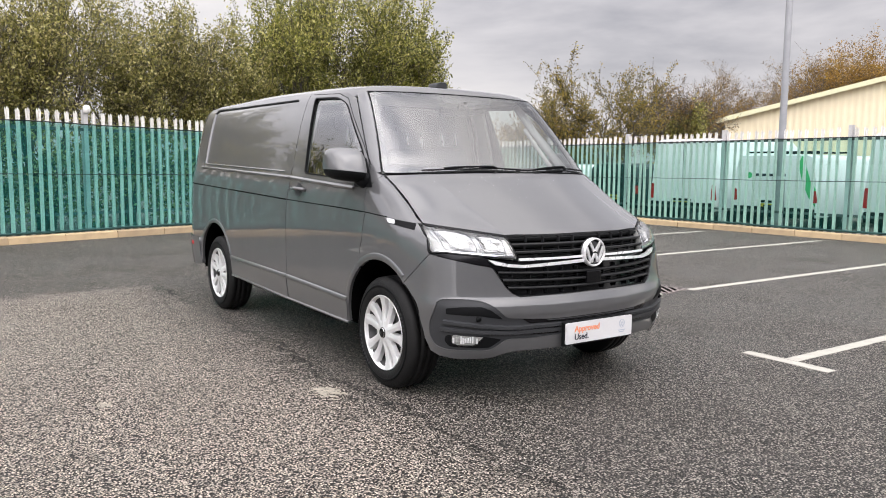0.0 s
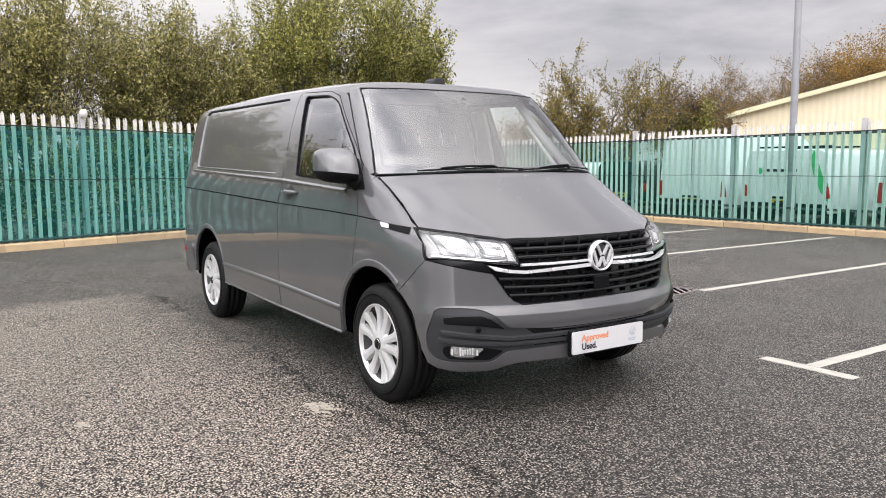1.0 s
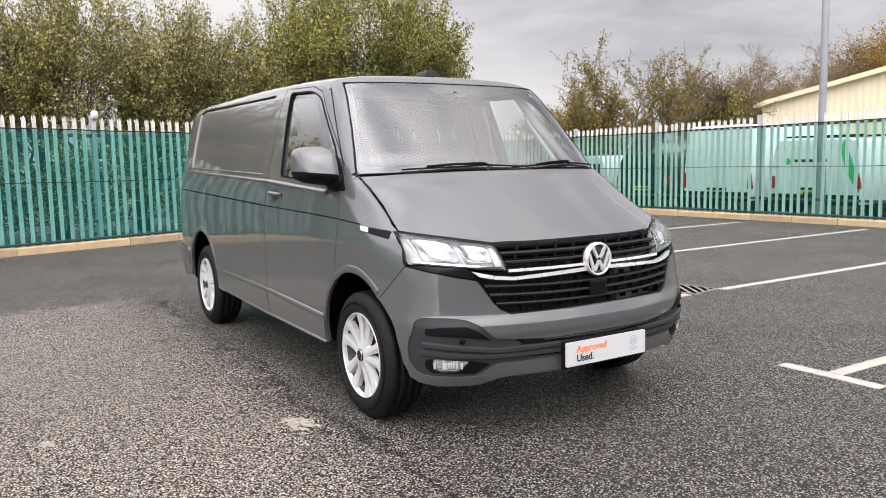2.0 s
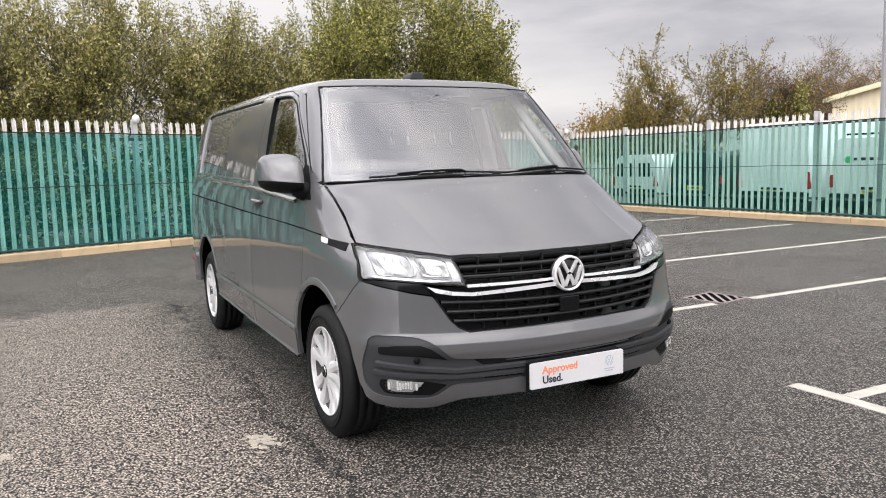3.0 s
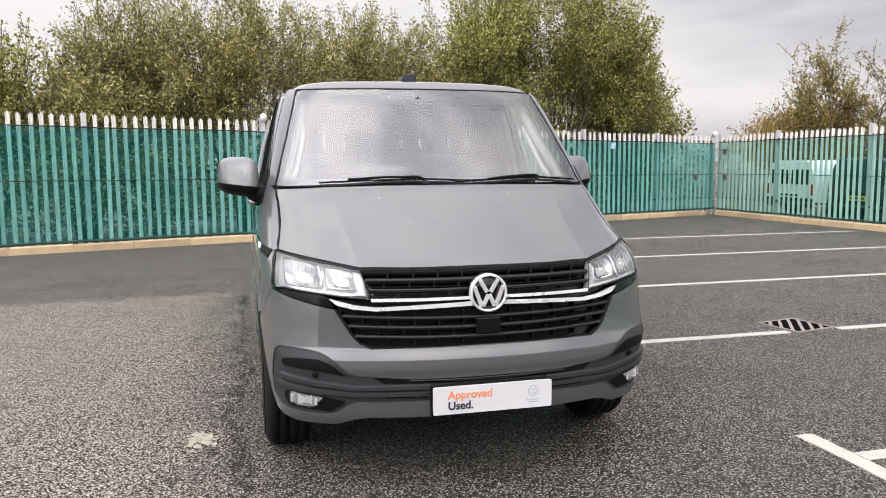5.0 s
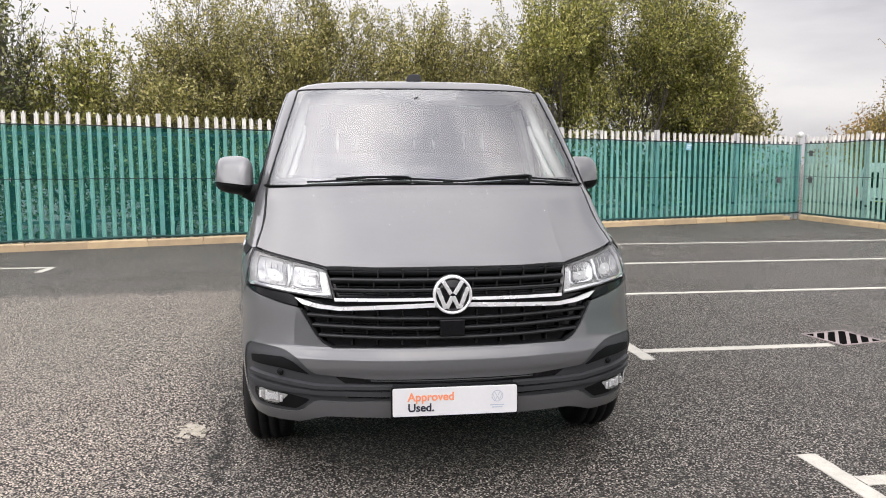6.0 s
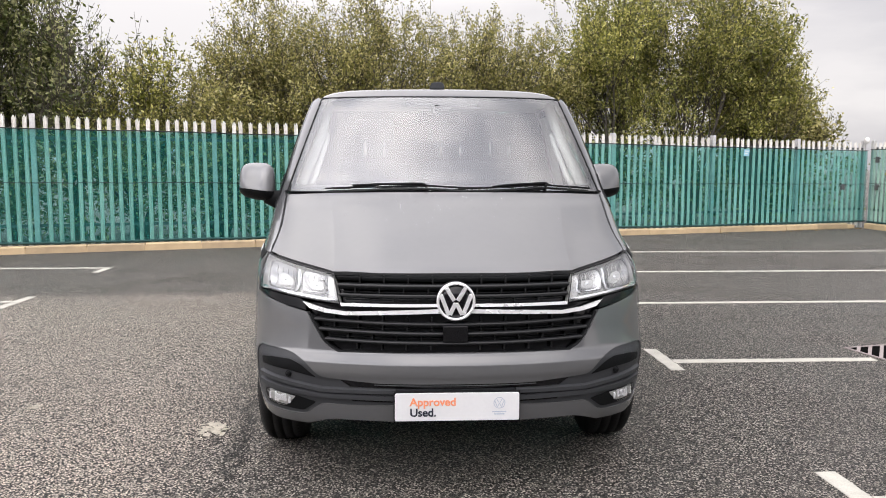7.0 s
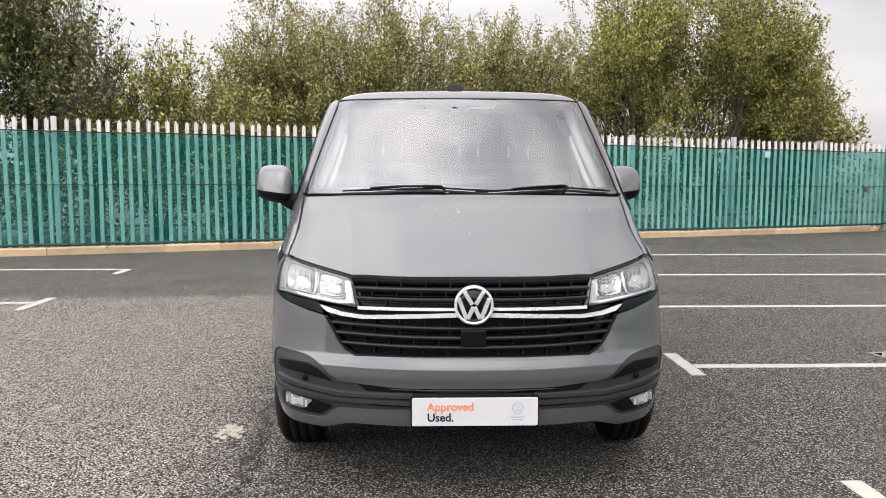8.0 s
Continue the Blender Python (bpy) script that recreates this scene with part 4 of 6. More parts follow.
def build_parked_van(y0, y1, height, x_rear, body, roof_r, taper, glass, lights, name, label, seed, livery=False, length=4.6):
    """A van parked nose away from the fence, so that its tail faces the yard."""
    van = thing(name, label, "van", "vans parked beyond the fence", at=(x_rear, 0, 0))
    w, c = y1 - y0, 0.5 * (y0 + y1)
    prof = rounded([(y0, 0.28), (y0, 0.9), (y0 + taper, height), (y1 - taper, height), (y1, 0.9), (y1, 0.28)], [0.05, 0.2, roof_r, roof_r, 0.2, 0.05], 6)
    bm = bmesh.new()
    rows = []
    for x, k, hk in ((0.0, 0.985, 0.985), (0.06, 1.0, 1.0), (length * 0.62, 1.0, 1.0), (length * 0.78, 0.97, 0.72), (length, 0.90, 0.5)):
        rows.append([bm.verts.new((x, c + (p[0] - c) * k, 0.28 + (p[1] - 0.28) * hk)) for p in prof])
    for a, b in zip(rows, rows[1:]):
        for i in range(len(prof)):
            j = (i + 1) % len(prof)
            bm.faces.new((a[i], a[j], b[j], b[i]))
    bm.faces.new(rows[0])
    bm.faces.new(rows[-1][::-1])
    bmesh.ops.recalc_face_normals(bm, faces=bm.faces)
    shell = part("body", bm, body, van)
    part("bumper", box(-0.07, 0.05, y0 + 0.03, y1 - 0.03, 0.26, 0.48, 0.03), M_BLACK, van, "black plastic rear bumper")
    part("door_gap", box(-0.004, 0.004, c - 0.006, c + 0.006, 0.5, height - 0.12), M_SHADE_BLACK, van)
    if glass:
        za, zb = height * 0.58, height * 0.58 + glass
        for a, b in ((y0 + 0.16, c - 0.05), (c + 0.05, y1 - 0.16)):
            part("rear_window", prism(rounded([(a, za), (b, za), (b - 0.02, zb), (a + 0.04, zb)], 0.05, 3), "x", -0.012, 0.01), M_TINT, van, "dark rear window")
    for s, a in ((1, y0), (-1, y1)):
        z0, z1 = lights
        part("tail_lamp", prism(rounded([(a, z0), (a + s * 0.12, z0), (a + s * 0.10, z1), (a + s * 0.02, z1)], 0.02, 2), "x", -0.022, 0.04), M_RED, van, "red tail lamp")
        for x in (0.75, length - 0.85):
            part("wheel", revolved([(0.05, -0.1), (0.2, -0.11), (0.31, -0.1), (0.33, -0.06), (0.33, 0.06), (0.31, 0.1), (0.05, 0.1)], (x, a + s * 0.11, 0.33), "y", 24), M_RUBBER, van, "", True)
    plate = part("number_plate", box(-0.034, -0.02, c - 0.26, c + 0.26, lights[0] - 0.16, lights[0] - 0.05), M_YELLOW, van, "yellow rear plate")
    part("plate_bar", box(-0.038, -0.035, c - 0.20, c + 0.20, lights[0] - 0.13, lights[0] - 0.08), M_INK, plate)
    part("plate_hood", box(-0.05, -0.005, c - 0.28, c + 0.28, lights[0] - 0.03, lights[0] + 0.02, 0.01), M_BLACK, van)
    if livery:
        sw = [(y0 + 0.02, 0.52), (y0 + 0.18, 0.72), (y0 + 0.34, 1.05), (y0 + 0.44, 1.42), (y0 + 0.36, 1.60), (y0 + 0.27, 1.38), (y0 + 0.16, 1.08), (y0 + 0.03, 0.9)]
        part("green_swoosh", prism(sw, "x", -0.010, 0.004), M_LIVERY, van, "bright green curved livery band")
        part("livery_bar", box(-0.008, 0.002, c - 0.28, c + 0.50, height * 0.71, height * 0.745), M_INK, van, "dark bar where the firm's name stands")
        part("livery_dot", revolved([(0.001, -0.008), (0.07, -0.008), (0.07, 0.002)], (0, c + 0.60, height * 0.72), "x", 16), M_LIVERY, van)
        part("roof_bar", tube([(0.3, y0 + 0.15, height + 0.06), (0.3, y1 - 0.15, height + 0.06)], 0.02, 8), M_BLACK, van)
        part("roof_bar", tube([(1.5, y0 + 0.15, height + 0.06), (1.5, y1 - 0.15, height + 0.06)], 0.02, 8), M_BLACK, van)
    return van


build_building()
build_lamp_post(11.62, 6.22)
build_parked_van(8.36, 10.30, 2.02, 12.45, M_WHITEVAN, 0.16, 0.12, 0, (0.55, 0.92), "tall_van", "tall white panel van with plain rear doors", 1, length=5.4)
build_parked_van(5.85, 7.86, 1.62, 12.4, M_WHITEVAN, 0.15, 0.11, 0, (0.60, 0.86), "small_van", "white small van with green livery band and roof bars", 2, True, 4.3)
build_parked_van(3.1, 4.88, 2.05, 12.4, M_WHITEVAN, 0.18, 0.10, 0, (0.55, 0.95), "tall_van", "white panel van behind the netting", 3, length=5.2)
build_parked_van(10.50, 12.32, 1.42, 12.2, M_DARKVAN, 0.2, 0.18, 0.32, (0.64, 0.85), "estate_car", "dark green estate car behind the netting", 4)
build_parked_van(12.55, 14.28, 1.39, 12.0, M_WHITEVAN, 0.2, 0.16, 0.36, (0.55, 0.82), "small_van", "small white van with dark rear windows", 5, length=4.0)
build_tree((19.0, 20.7, 0), 5.5, 1.6, 331, M_LEAF4, 12, 0.10, 2, "half-bare autumn tree with thin ochre leaves", 0.06, 1.1, 0.0, 3, 0.12, wide_at=0.97, fine_r=0.007)
build_tree((18.6, 20.9, 0), 3.0, 1.5, 321, M_LEAF4, 4, 0.10, 4, "low russet scrub at the foot of the trees", 0.10, 0.9, 0.02, 3, 0.05)
build_tree((20.8, 19.9, 0), 5.1, 2.5, 332, M_LEAF4, 12, 0.10, 4, "half-bare spreading tree with sparse olive leaves", 0.06, 1.1, 0.0, 3, 0.10, wide_at=0.97, fine_r=0.007)
build_tree((19.4, 22.6, 0), 2.9, 1.4, 303, M_LEAF4, 9, 0.12, 4, "low orange-brown autumn shrub", 0.10, 0.9, 0.02, 3, 0.06)
build_tree((23.6, 27.8, 0), 3.6, 2.6, 304, M_LEAF3, 9, 0.14, 4, "low orange-brown autumn shrub", 0.12, 0.9, 0.02, 3, 0.06)
build_tree((27.8, 32.8, 0), 4.0, 3.0, 310, M_LEAF3, 8, 0.15, 4, "low orange-brown autumn shrub", 0.12, 0.9, 0.02, 3, 0.06)
build_tree((27.8, 22.1, 0), 5.1, 1.9, 305, M_LEAF3, 0.5, 0.10, 3, "bare brown winter tree", 0.05, 0.9, 0.03, 4, 0.08, wide_at=0.82)
build_tree((28.2, 21.7, 0), 4.0, 1.1, 311, M_LEAF, 9, 0.12, 4, "dark green bush beside the warehouse", 0.10, 0.9, 0.02, 3, 0.06)
build_tree((44.5, 30.6, 0), 8.0, 4.4, 306, M_LEAF3, 1.6, 0.11, 4, "broad twiggy tree with few brown leaves", 0.08, 0.8, 0.03, 4, 0.2, wide_at=0.82)
build_tree((51.4, 26.4, 0), 8.5, 4.0, 307, M_LEAF3, 24, 0.15, 7, "broad russet autumn tree behind the warehouse", 0.22, 0.85, 0.03, 3, 0.2, wide_at=0.82)
build_tree((53.4, 22.6, 0), 9.2, 4.0, 308, M_LEAF3, 24, 0.15, 7, "broad russet autumn tree behind the warehouse", 0.22, 0.85, 0.03, 3, 0.2, wide_at=0.82)

# ---- the grey van ----
VC = curve([(0.18, 0.13), (0.26, 0.070), (0.33, 0.035), (0.42, 0.020), (0.495, 0.016), (0.54, 0.0065), (0.572, 0.0085), (0.580, 0.0115), (0.622, 0.0315), (0.66, 0.0385), (0.70, 0.0435), (0.74, 0.0475), (0.85, 0.066), (0.93, 0.110), (0.96, 0.155), (1.00, 0.24), (1.10, 0.45), (1.20, 0.66), (1.27, 0.80), (1.40, 0.93), (1.60, 1.12), (1.80, 1.32), (1.90, 1.44), (2.2, 1.9)])
VK = curve([(0.2, 0.80), (0.55, 0.80), (0.75, 0.84), (0.95, 0.86), (1.05, 0.84), (1.27, 0.50), (1.5, 0.42), (1.82, 0.36), (1.9, 0.36)])
VW = curve([(0.20, 0.905), (0.30, 0.918), (0.45, 0.936), (0.65, 0.948), (0.90, 0.948), (1.08, 0.938), (1.20, 0.922), (1.30, 0.900), (1.50, 0.855), (1.70, 0.803), (1.80, 0.768), (1.86, 0.72), (1.90, 0.64)])
VG_KNOTS = [(0.0, 0.0), (0.15, 0.005), (0.30, 0.022), (0.45, 0.058), (0.60, 0.108), (0.70, 0.155), (0.78, 0.205), (0.85, 0.268), (0.90, 0.335), (0.94, 0.42), (0.97, 0.53), (0.99, 0.68), (1.0, 0.95)]
V_SWEEP = curve(VG_KNOTS)
V_WIDTH = curve([(d, u) for u, d in VG_KNOTS])


CREASE_X = curve([(0.93, 0.525), (1.02, 0.535), (1.12, 0.556), (1.25, 0.590)])
CREASE_K = curve([(0.925, 0.0), (0.950, 0.40), (1.05, 0.40), (1.18, 0.18), (1.27, 0.0)])


def front_y(x, z):
    y = VC(z) + VK(z) * V_SWEEP(abs(x) / VW(z))
    d = abs(x) - CREASE_X(z)
    if d > 0 and 0.925 < z < 1.27:        # the bonnet falls away outside its two creases
        y += CREASE_K(z) * d * math.exp(-d / 0.09)
    return y


def side_x(y, z):
    d = min(max((y - 4.46) / 0.42, 0.0), 0.98)
    return VW(z) * V_WIDTH((y - VC(z)) / VK(z)) - 0.26 * (1 - math.sqrt(1 - d * d))


def front_map(x, z, off=0.0):
    """A point of the front skin (bumper, bonnet, screen), off metres outside it."""
    e = 0.004
    yx = (front_y(x + e, z) - front_y(x - e, z)) / (2 * e)
    yz = (front_y(x, z + e) - front_y(x, z - e)) / (2 * e)
    n = Vector((yx, -1, yz)).normalized()
    return Vector((x, front_y(x, z), z)) + n * off


def side_map(y, z, off=0.0, s=-1):
    e = 0.004
    xy = (side_x(y + e, z) - side_x(y - e, z)) / (2 * e)
    xz = (side_x(y, z + e) - side_x(y, z - e)) / (2 * e)
    n = Vector((1, -xy, -xz)).normalized()
    p = Vector((side_x(y, z), y, z)) + n * off
    return Vector((s * p.x, p.y, p.z))


ROOF_C = curve([(1.20, 1.80), (1.40, 1.852), (1.55, 1.874), (1.80, 1.892), (2.3, 1.908), (3.2, 1.920), (4.0, 1.908), (4.5, 1.88), (4.9, 1.82)])
ROOF_DROP = curve([(0.0, 0.0), (0.3, 0.004), (0.5, 0.012), (0.60, 0.022), (0.66, 0.034), (0.70, 0.052), (0.73, 0.080), (0.76, 0.122), (0.80, 0.20)])


def screen_z(x, y):
    """Height of the windscreen plane, carried on upwards, over a plan point."""
    lo, hi = 1.6, 2.2
    for _ in range(26):
        mid = 0.5 * (lo + hi)
        if front_y(min(abs(x), 0.98 * VW(mid)), mid) < y:
            lo = mid
        else:
            hi = mid
    return lo


def roof_map(x, y, off=0.0):
    a, b = ROOF_C(y) - ROOF_DROP(abs(x)), screen_z(x, y)
    h = max(0.04 - abs(a - b), 0.0) / 0.04
    return Vector((x, y, min(a, b) - h * h * 0.01 + off))


def skin(outline, place, off=0.0, thick=0.02, du=0.05, dv=0.05, holes=(), us=(), vs_=(), roofed=False):
    """A sheet cut to an outline in the skin's own two coordinates, laid on the skin by place(), its rim turned inwards."""
    bm = bmesh.new()
    true_n = bm.verts.layers.float_vector.new("skin_normal")
    vs = [bm.verts.new((p[0], p[1], 0)) for p in outline]
    if holes:
        loops = [vs] + [[bm.verts.new((p[0], p[1], 0)) for p in h] for h in holes]
        es = [bm.edges.new((l[i], l[(i + 1) % len(l)])) for l in loops for i in range(len(l))]
        bmesh.ops.triangle_fill(bm, edges=es, use_beauty=True)
    else:
        bm.faces.new(vs)
    lo = [min(p[k] for p in outline) for k in (0, 1)]
    hi = [max(p[k] for p in outline) for k in (0, 1)]
    for k, step, extra in ((0, du, us), (1, dv, vs_)):
        n = int((hi[k] - lo[k]) / step)
        for c in [lo[k] + (hi[k] - lo[k]) * i / (n + 1) for i in range(1, n + 1)] + [c for c in extra if lo[k] < c < hi[k]]:
            co = (c, 0, 0) if k == 0 else (0, c, 0)
            no = (1, 0, 0) if k == 0 else (0, 1, 0)
            bmesh.ops.bisect_plane(bm, geom=list(bm.verts) + list(bm.edges) + list(bm.faces), dist=1e-6, plane_co=co, plane_no=no)
    flat = {v: (v.co.x, v.co.y) for v in bm.verts}
    rim = [e for e in bm.edges if len(e.link_faces) == 1]
    for v, (a, b) in flat.items():
        v.co = place(a, b, off)
        n = (place(a, b, off + 0.01) - place(a, b, off)).normalized()
        if roofed:
            e = 0.004
            n = (place(a + e, b, off) - place(a - e, b, off)).cross(place(a, b + e, off) - place(a, b - e, off)).normalized()
        v[true_n] = n
    bm.normal_update()
    up = [f for f in bm.faces if f.normal.dot(f.verts[0][true_n]) < 0]
    bmesh.ops.reverse_faces(bm, faces=up)
    if thick:        # the rim has vertices of its own, so that the edge stays crisp
        top, mid, bot = {}, {}, {}
        for e in rim:
            for v in e.verts:
                if v not in top:
                    a, b = flat[v]
                    top[v] = bm.verts.new(v.co)
                    bot[v] = bm.verts.new(place(a, b, off - thick))
        for e in rim:
            a, b = e.verts
            bm.faces.new((top[a], top[b], bot[b], bot[a]))
    return bm


def strip_bm(points, place, off, half, depth, n=60, flat=0.6):
    """A moulded strip along a line in skin coordinates: a flat-topped ridge."""
    bm = bmesh.new()
    P = [Vector(p) for p in points]
    seg = [(b - a).length for a, b in zip(P, P[1:])]
    total = sum(seg)
    rows = []
    for i in range(n + 1):
        t = total * i / n
        k = 0
        while k < len(seg) - 1 and t > seg[k]:
            t -= seg[k]
            k += 1
        c = P[k].lerp(P[k + 1], min(1, t / seg[k]))
        d = (P[k + 1] - P[k]).normalized()
        q = Vector((-d.y, d.x))
        a, b = c + q * half, c - q * half
        rows.append([bm.verts.new(place(a.x, a.y, off)), bm.verts.new(place(*(c + q * half * flat), off + depth)), bm.verts.new(place(*(c - q * half * flat), off + depth)), bm.verts.new(place(b.x, b.y, off))])
    for u, v in zip(rows, rows[1:]):
        for k in range(3):
            bm.faces.new((u[k], u[k + 1], v[k + 1], v[k]))
    return bm


def sym(half):
    """Close a half outline (x >= 0, listed from the middle outwards and back to the middle) over the centre line."""
    return half + [(-x, z) for x, z in reversed(half) if x > 1e-6]


def chain(points, n):
    """n points along a polyline, evenly by length."""
    P = [Vector(p) for p in points]
    seg = [(b - a).length for a, b in zip(P, P[1:])]
    out = []
    for i in range(n):
        t = sum(seg) * i / (n - 1)
        k = 0
        while k < len(seg) - 1 and t > seg[k]:
            t -= seg[k]
            k += 1
        out.append(tuple(P[k].lerp(P[k + 1], min(1, t / seg[k]))))
    return out


van = thing("panel_van", "grey panel van with silver alloy wheels and black grille", "van", at=(0, 0, 0))
FY, RY, WZ = 0.85, 3.85, 0.333
CORNER_CUTS = [s * x for s in (-1, 1) for x in (0.80, 0.825, 0.85, 0.868, 0.882, 0.894, 0.904, 0.912, 0.92, 0.927, 0.934, 0.94)]


def side_place(s):
    return lambda y, z, o: side_map(y, z, o, s)


def arch_points(cy, cz, r, a0, a1, n=18):
    return [(cy + r * math.cos(radians(a0 + (a1 - a0) * k / n)), cz + r * math.sin(radians(a0 + (a1 - a0) * k / n))) for k in range(n + 1)]


FARCH, RARCH = (0.868, 0.362, 0.408), (3.855, 0.378, 0.414)


def front_pillar_y(z, u=0.97):
    return front_y(u * VW(z), z)


# -- front: bumper, grille, lamps --
bumper_half = [(0.0, 0.626), (0.30, 0.623), (0.500, 0.618), (0.545, 0.640), (0.575, 0.672), (0.640, 0.780), (0.724, 0.797), (0.83, 0.824), (0.882, 0.842),
               *[(side_x(y - 0.004, z), z) for y, z in ((0.412, 0.845), (0.456, 0.80), (0.50, 0.752), (0.547, 0.711), (0.594, 0.670))], (0.932, 0.62), (0.925, 0.56), (0.912, 0.47), (0.897, 0.38), (0.876, 0.312), (0.850, 0.289), (0.794, 0.278),
               (0.641, 0.283), (0.575, 0.308), (0.524, 0.321), (0.0, 0.326)]
insert_half = [(0.0, 0.494), (0.33, 0.493), (0.585, 0.510), (0.650, 0.576), (0.705, 0.606), (0.78, 0.615), (0.862, 0.613), (0.884, 0.594), (0.893, 0.54), (0.896, 0.46), (0.888, 0.39), (0.868, 0.345), (0.84, 0.331),
               (0.73, 0.329), (0.648, 0.331), (0.578, 0.392), (0.473, 0.390), (0.257, 0.399), (0.0, 0.400)]
INSERT = rounded(sym(insert_half), 0.03, 4)
part("bumper", skin(sym(bumper_half), front_map, 0.0, 0.03, 0.05, 0.022, us=CORNER_CUTS, vs_=[0.566, 0.571, 0.576, 0.581, 0.586, 0.616, 0.620], holes=[INSERT]), M_PAINT, van, "", True)
lower = part("bumper_insert", skin(INSERT, front_map, -0.005, 0.03, 0.05, 0.03, us=CORNER_CUTS), M_TRIM, van, "charcoal textured plastic lower bumper panel", True)
for s in (-1, 1):
    f = (lambda s: lambda pts: [(s * x, z) for x, z in (pts if s > 0 else pts[::-1])])(s)
    # black sheet laid on, not sunk; the recess's shade is its colour
    part("recess", skin(f(rounded([(0.858, 0.530), (0.860, 0.562), (0.80, 0.574), (0.715, 0.576), (0.668, 0.556), (0.600, 0.503), (0.72, 0.524)], 0.008, 3)), front_map, -0.003, 0.002, 0.05, 0.05), M_BLACK, lower, "", True)
    part("blade", strip_bm(f([(0.862, 0.487), (0.72, 0.470), (0.57, 0.453), (0.255, 0.459)]), front_map, -0.006, 0.013, 0.016), M_TRIM, lower)
    part("blade", strip_bm(f([(0.866, 0.447), (0.72, 0.436), (0.57, 0.428), (0.255, 0.430)]), front_map, -0.006, 0.015, 0.014), M_TRIM, lower)
    part("vent", skin(f([(0.470, 0.442), (0.268, 0.446), (0.268, 0.411), (0.440, 0.411)]), front_map, -0.002, 0.004), M_GLOSSBLACK, lower, "", True)
    part("fog_lamp_housing", skin(f(rounded([(0.848, 0.415), (0.85, 0.38), (0.83, 0.348), (0.66, 0.345), (0.60, 0.392), (0.70, 0.412)], 0.012, 3)), front_map, -0.0025, 0.004), M_BLACK, lower, "", True)
    fog = part("fog_lamp", skin(f(rounded([(0.826, 0.416), (0.824, 0.372), (0.80, 0.360), (0.735, 0.361), (0.694, 0.407)], 0.008, 3)), front_map, -0.001, 0.012), M_REFLECTOR, lower, "clear front fog lamp", True)
    part("lens", skin(f(rounded([(0.829, 0.419), (0.827, 0.370), (0.80, 0.357), (0.733, 0.358), (0.690, 0.410)], 0.008, 3)), front_map, 0.006, 0.006), M_LENS, fog, "", True)
    rnd = random.Random(8)
    for k in range(11):
        x = 0.718 + 0.0096 * k
        h0, h1 = 0.368 + rnd.uniform(0.0, 0.016), 0.412 - rnd.uniform(0.0, 0.012)
        p, q = front_map(s * x, h0, 0.001), front_map(s * (x + 0.0098), h1, 0.001)
        tilt = rnd.uniform(-0.004, 0.004)
        part("facet", box(min(p.x, q.x), max(p.x, q.x), min(p.y, q.y) - 0.003 + tilt, max(p.y, q.y) + 0.004, h0, h1, 0.002, 1), (M_BADGE, M_REFLECTOR, M_BADGE, M_BADGE)[rnd.randrange(4)], fog)
    for x, z in ((0.722, 0.507), (0.300, 0.430)):
        p = front_map(s * x, z, 0.0)
        part("parking_sensor", revolved([(0.001, -0.006), (0.010, -0.006), (0.0115, -0.003), (0.0115, 0.004), (0.016, 0.004), (0.016, 0.008)], p, "y", 20), M_BLACK, lower, "", True)
part("slot", skin(sym([(0.0, 0.4985), (0.36, 0.4985), (0.49, 0.499), (0.45, 0.474), (0.0, 0.473)]), front_map, -0.002, 0.004), M_GLOSSBLACK, lower, "", True)
part("slot_lip", strip_bm([(-0.345, 0.4865), (0.345, 0.4865)], front_map, -0.002, 0.002, 0.004), M_TRIM, lower, "thin bright lip", True)

grille = part("grille", skin(sym([(0.0, 0.944), (0.33, 0.943), (0.505, 0.942), (0.519, 0.940), (0.489, 0.818), (0.655, 0.823), (0.635, 0.775), (0.572, 0.668), (0.543, 0.638), (0.50, 0.616), (0.0, 0.624)]), front_map, -0.045, 0.0, 0.05, 0.03), M_GLOSSBLACK, van, "black slatted front grille", True)
part("surround", strip_bm([(-0.632, 0.772), (-0.574, 0.672), (-0.545, 0.641), (-0.502, 0.6195), (0.502, 0.6195), (0.545, 0.641), (0.574, 0.672), (0.632, 0.772)], front_map, -0.03, 0.009, 0.022, 90), M_BLACK, grille, "", True)
part("surround", strip_bm([(-0.515, 0.941), (0.515, 0.941)], front_map, -0.03, 0.005, 0.018, 60), M_BLACK, grille, "", True)


def slat(z, xw, half, mid_dip=0.0):
    pts = [(-xw, z + mid_dip), (-xw * 0.5, z), (0, z), (xw * 0.5, z), (xw, z + mid_dip)]
    bm = bmesh.new()
    n = 48
    rows = []
    for i in range(n + 1):
        x = -xw + 2 * xw * i / n
        zz = z + mid_dip * abs(x / xw) ** 2
        q = [front_map(x, zz + half, -0.035), front_map(x, zz + half * 0.8, -0.008), front_map(x, zz + half * 0.2, -0.003), front_map(x, zz - half * 0.7, -0.006), front_map(x, zz - half, -0.035)]
        rows.append([bm.verts.new(v) for v in q])
    for a, b in zip(rows, rows[1:]):
        for k in range(4):
            bm.faces.new((a[k], a[k + 1], b[k + 1], b[k]))
    return bm


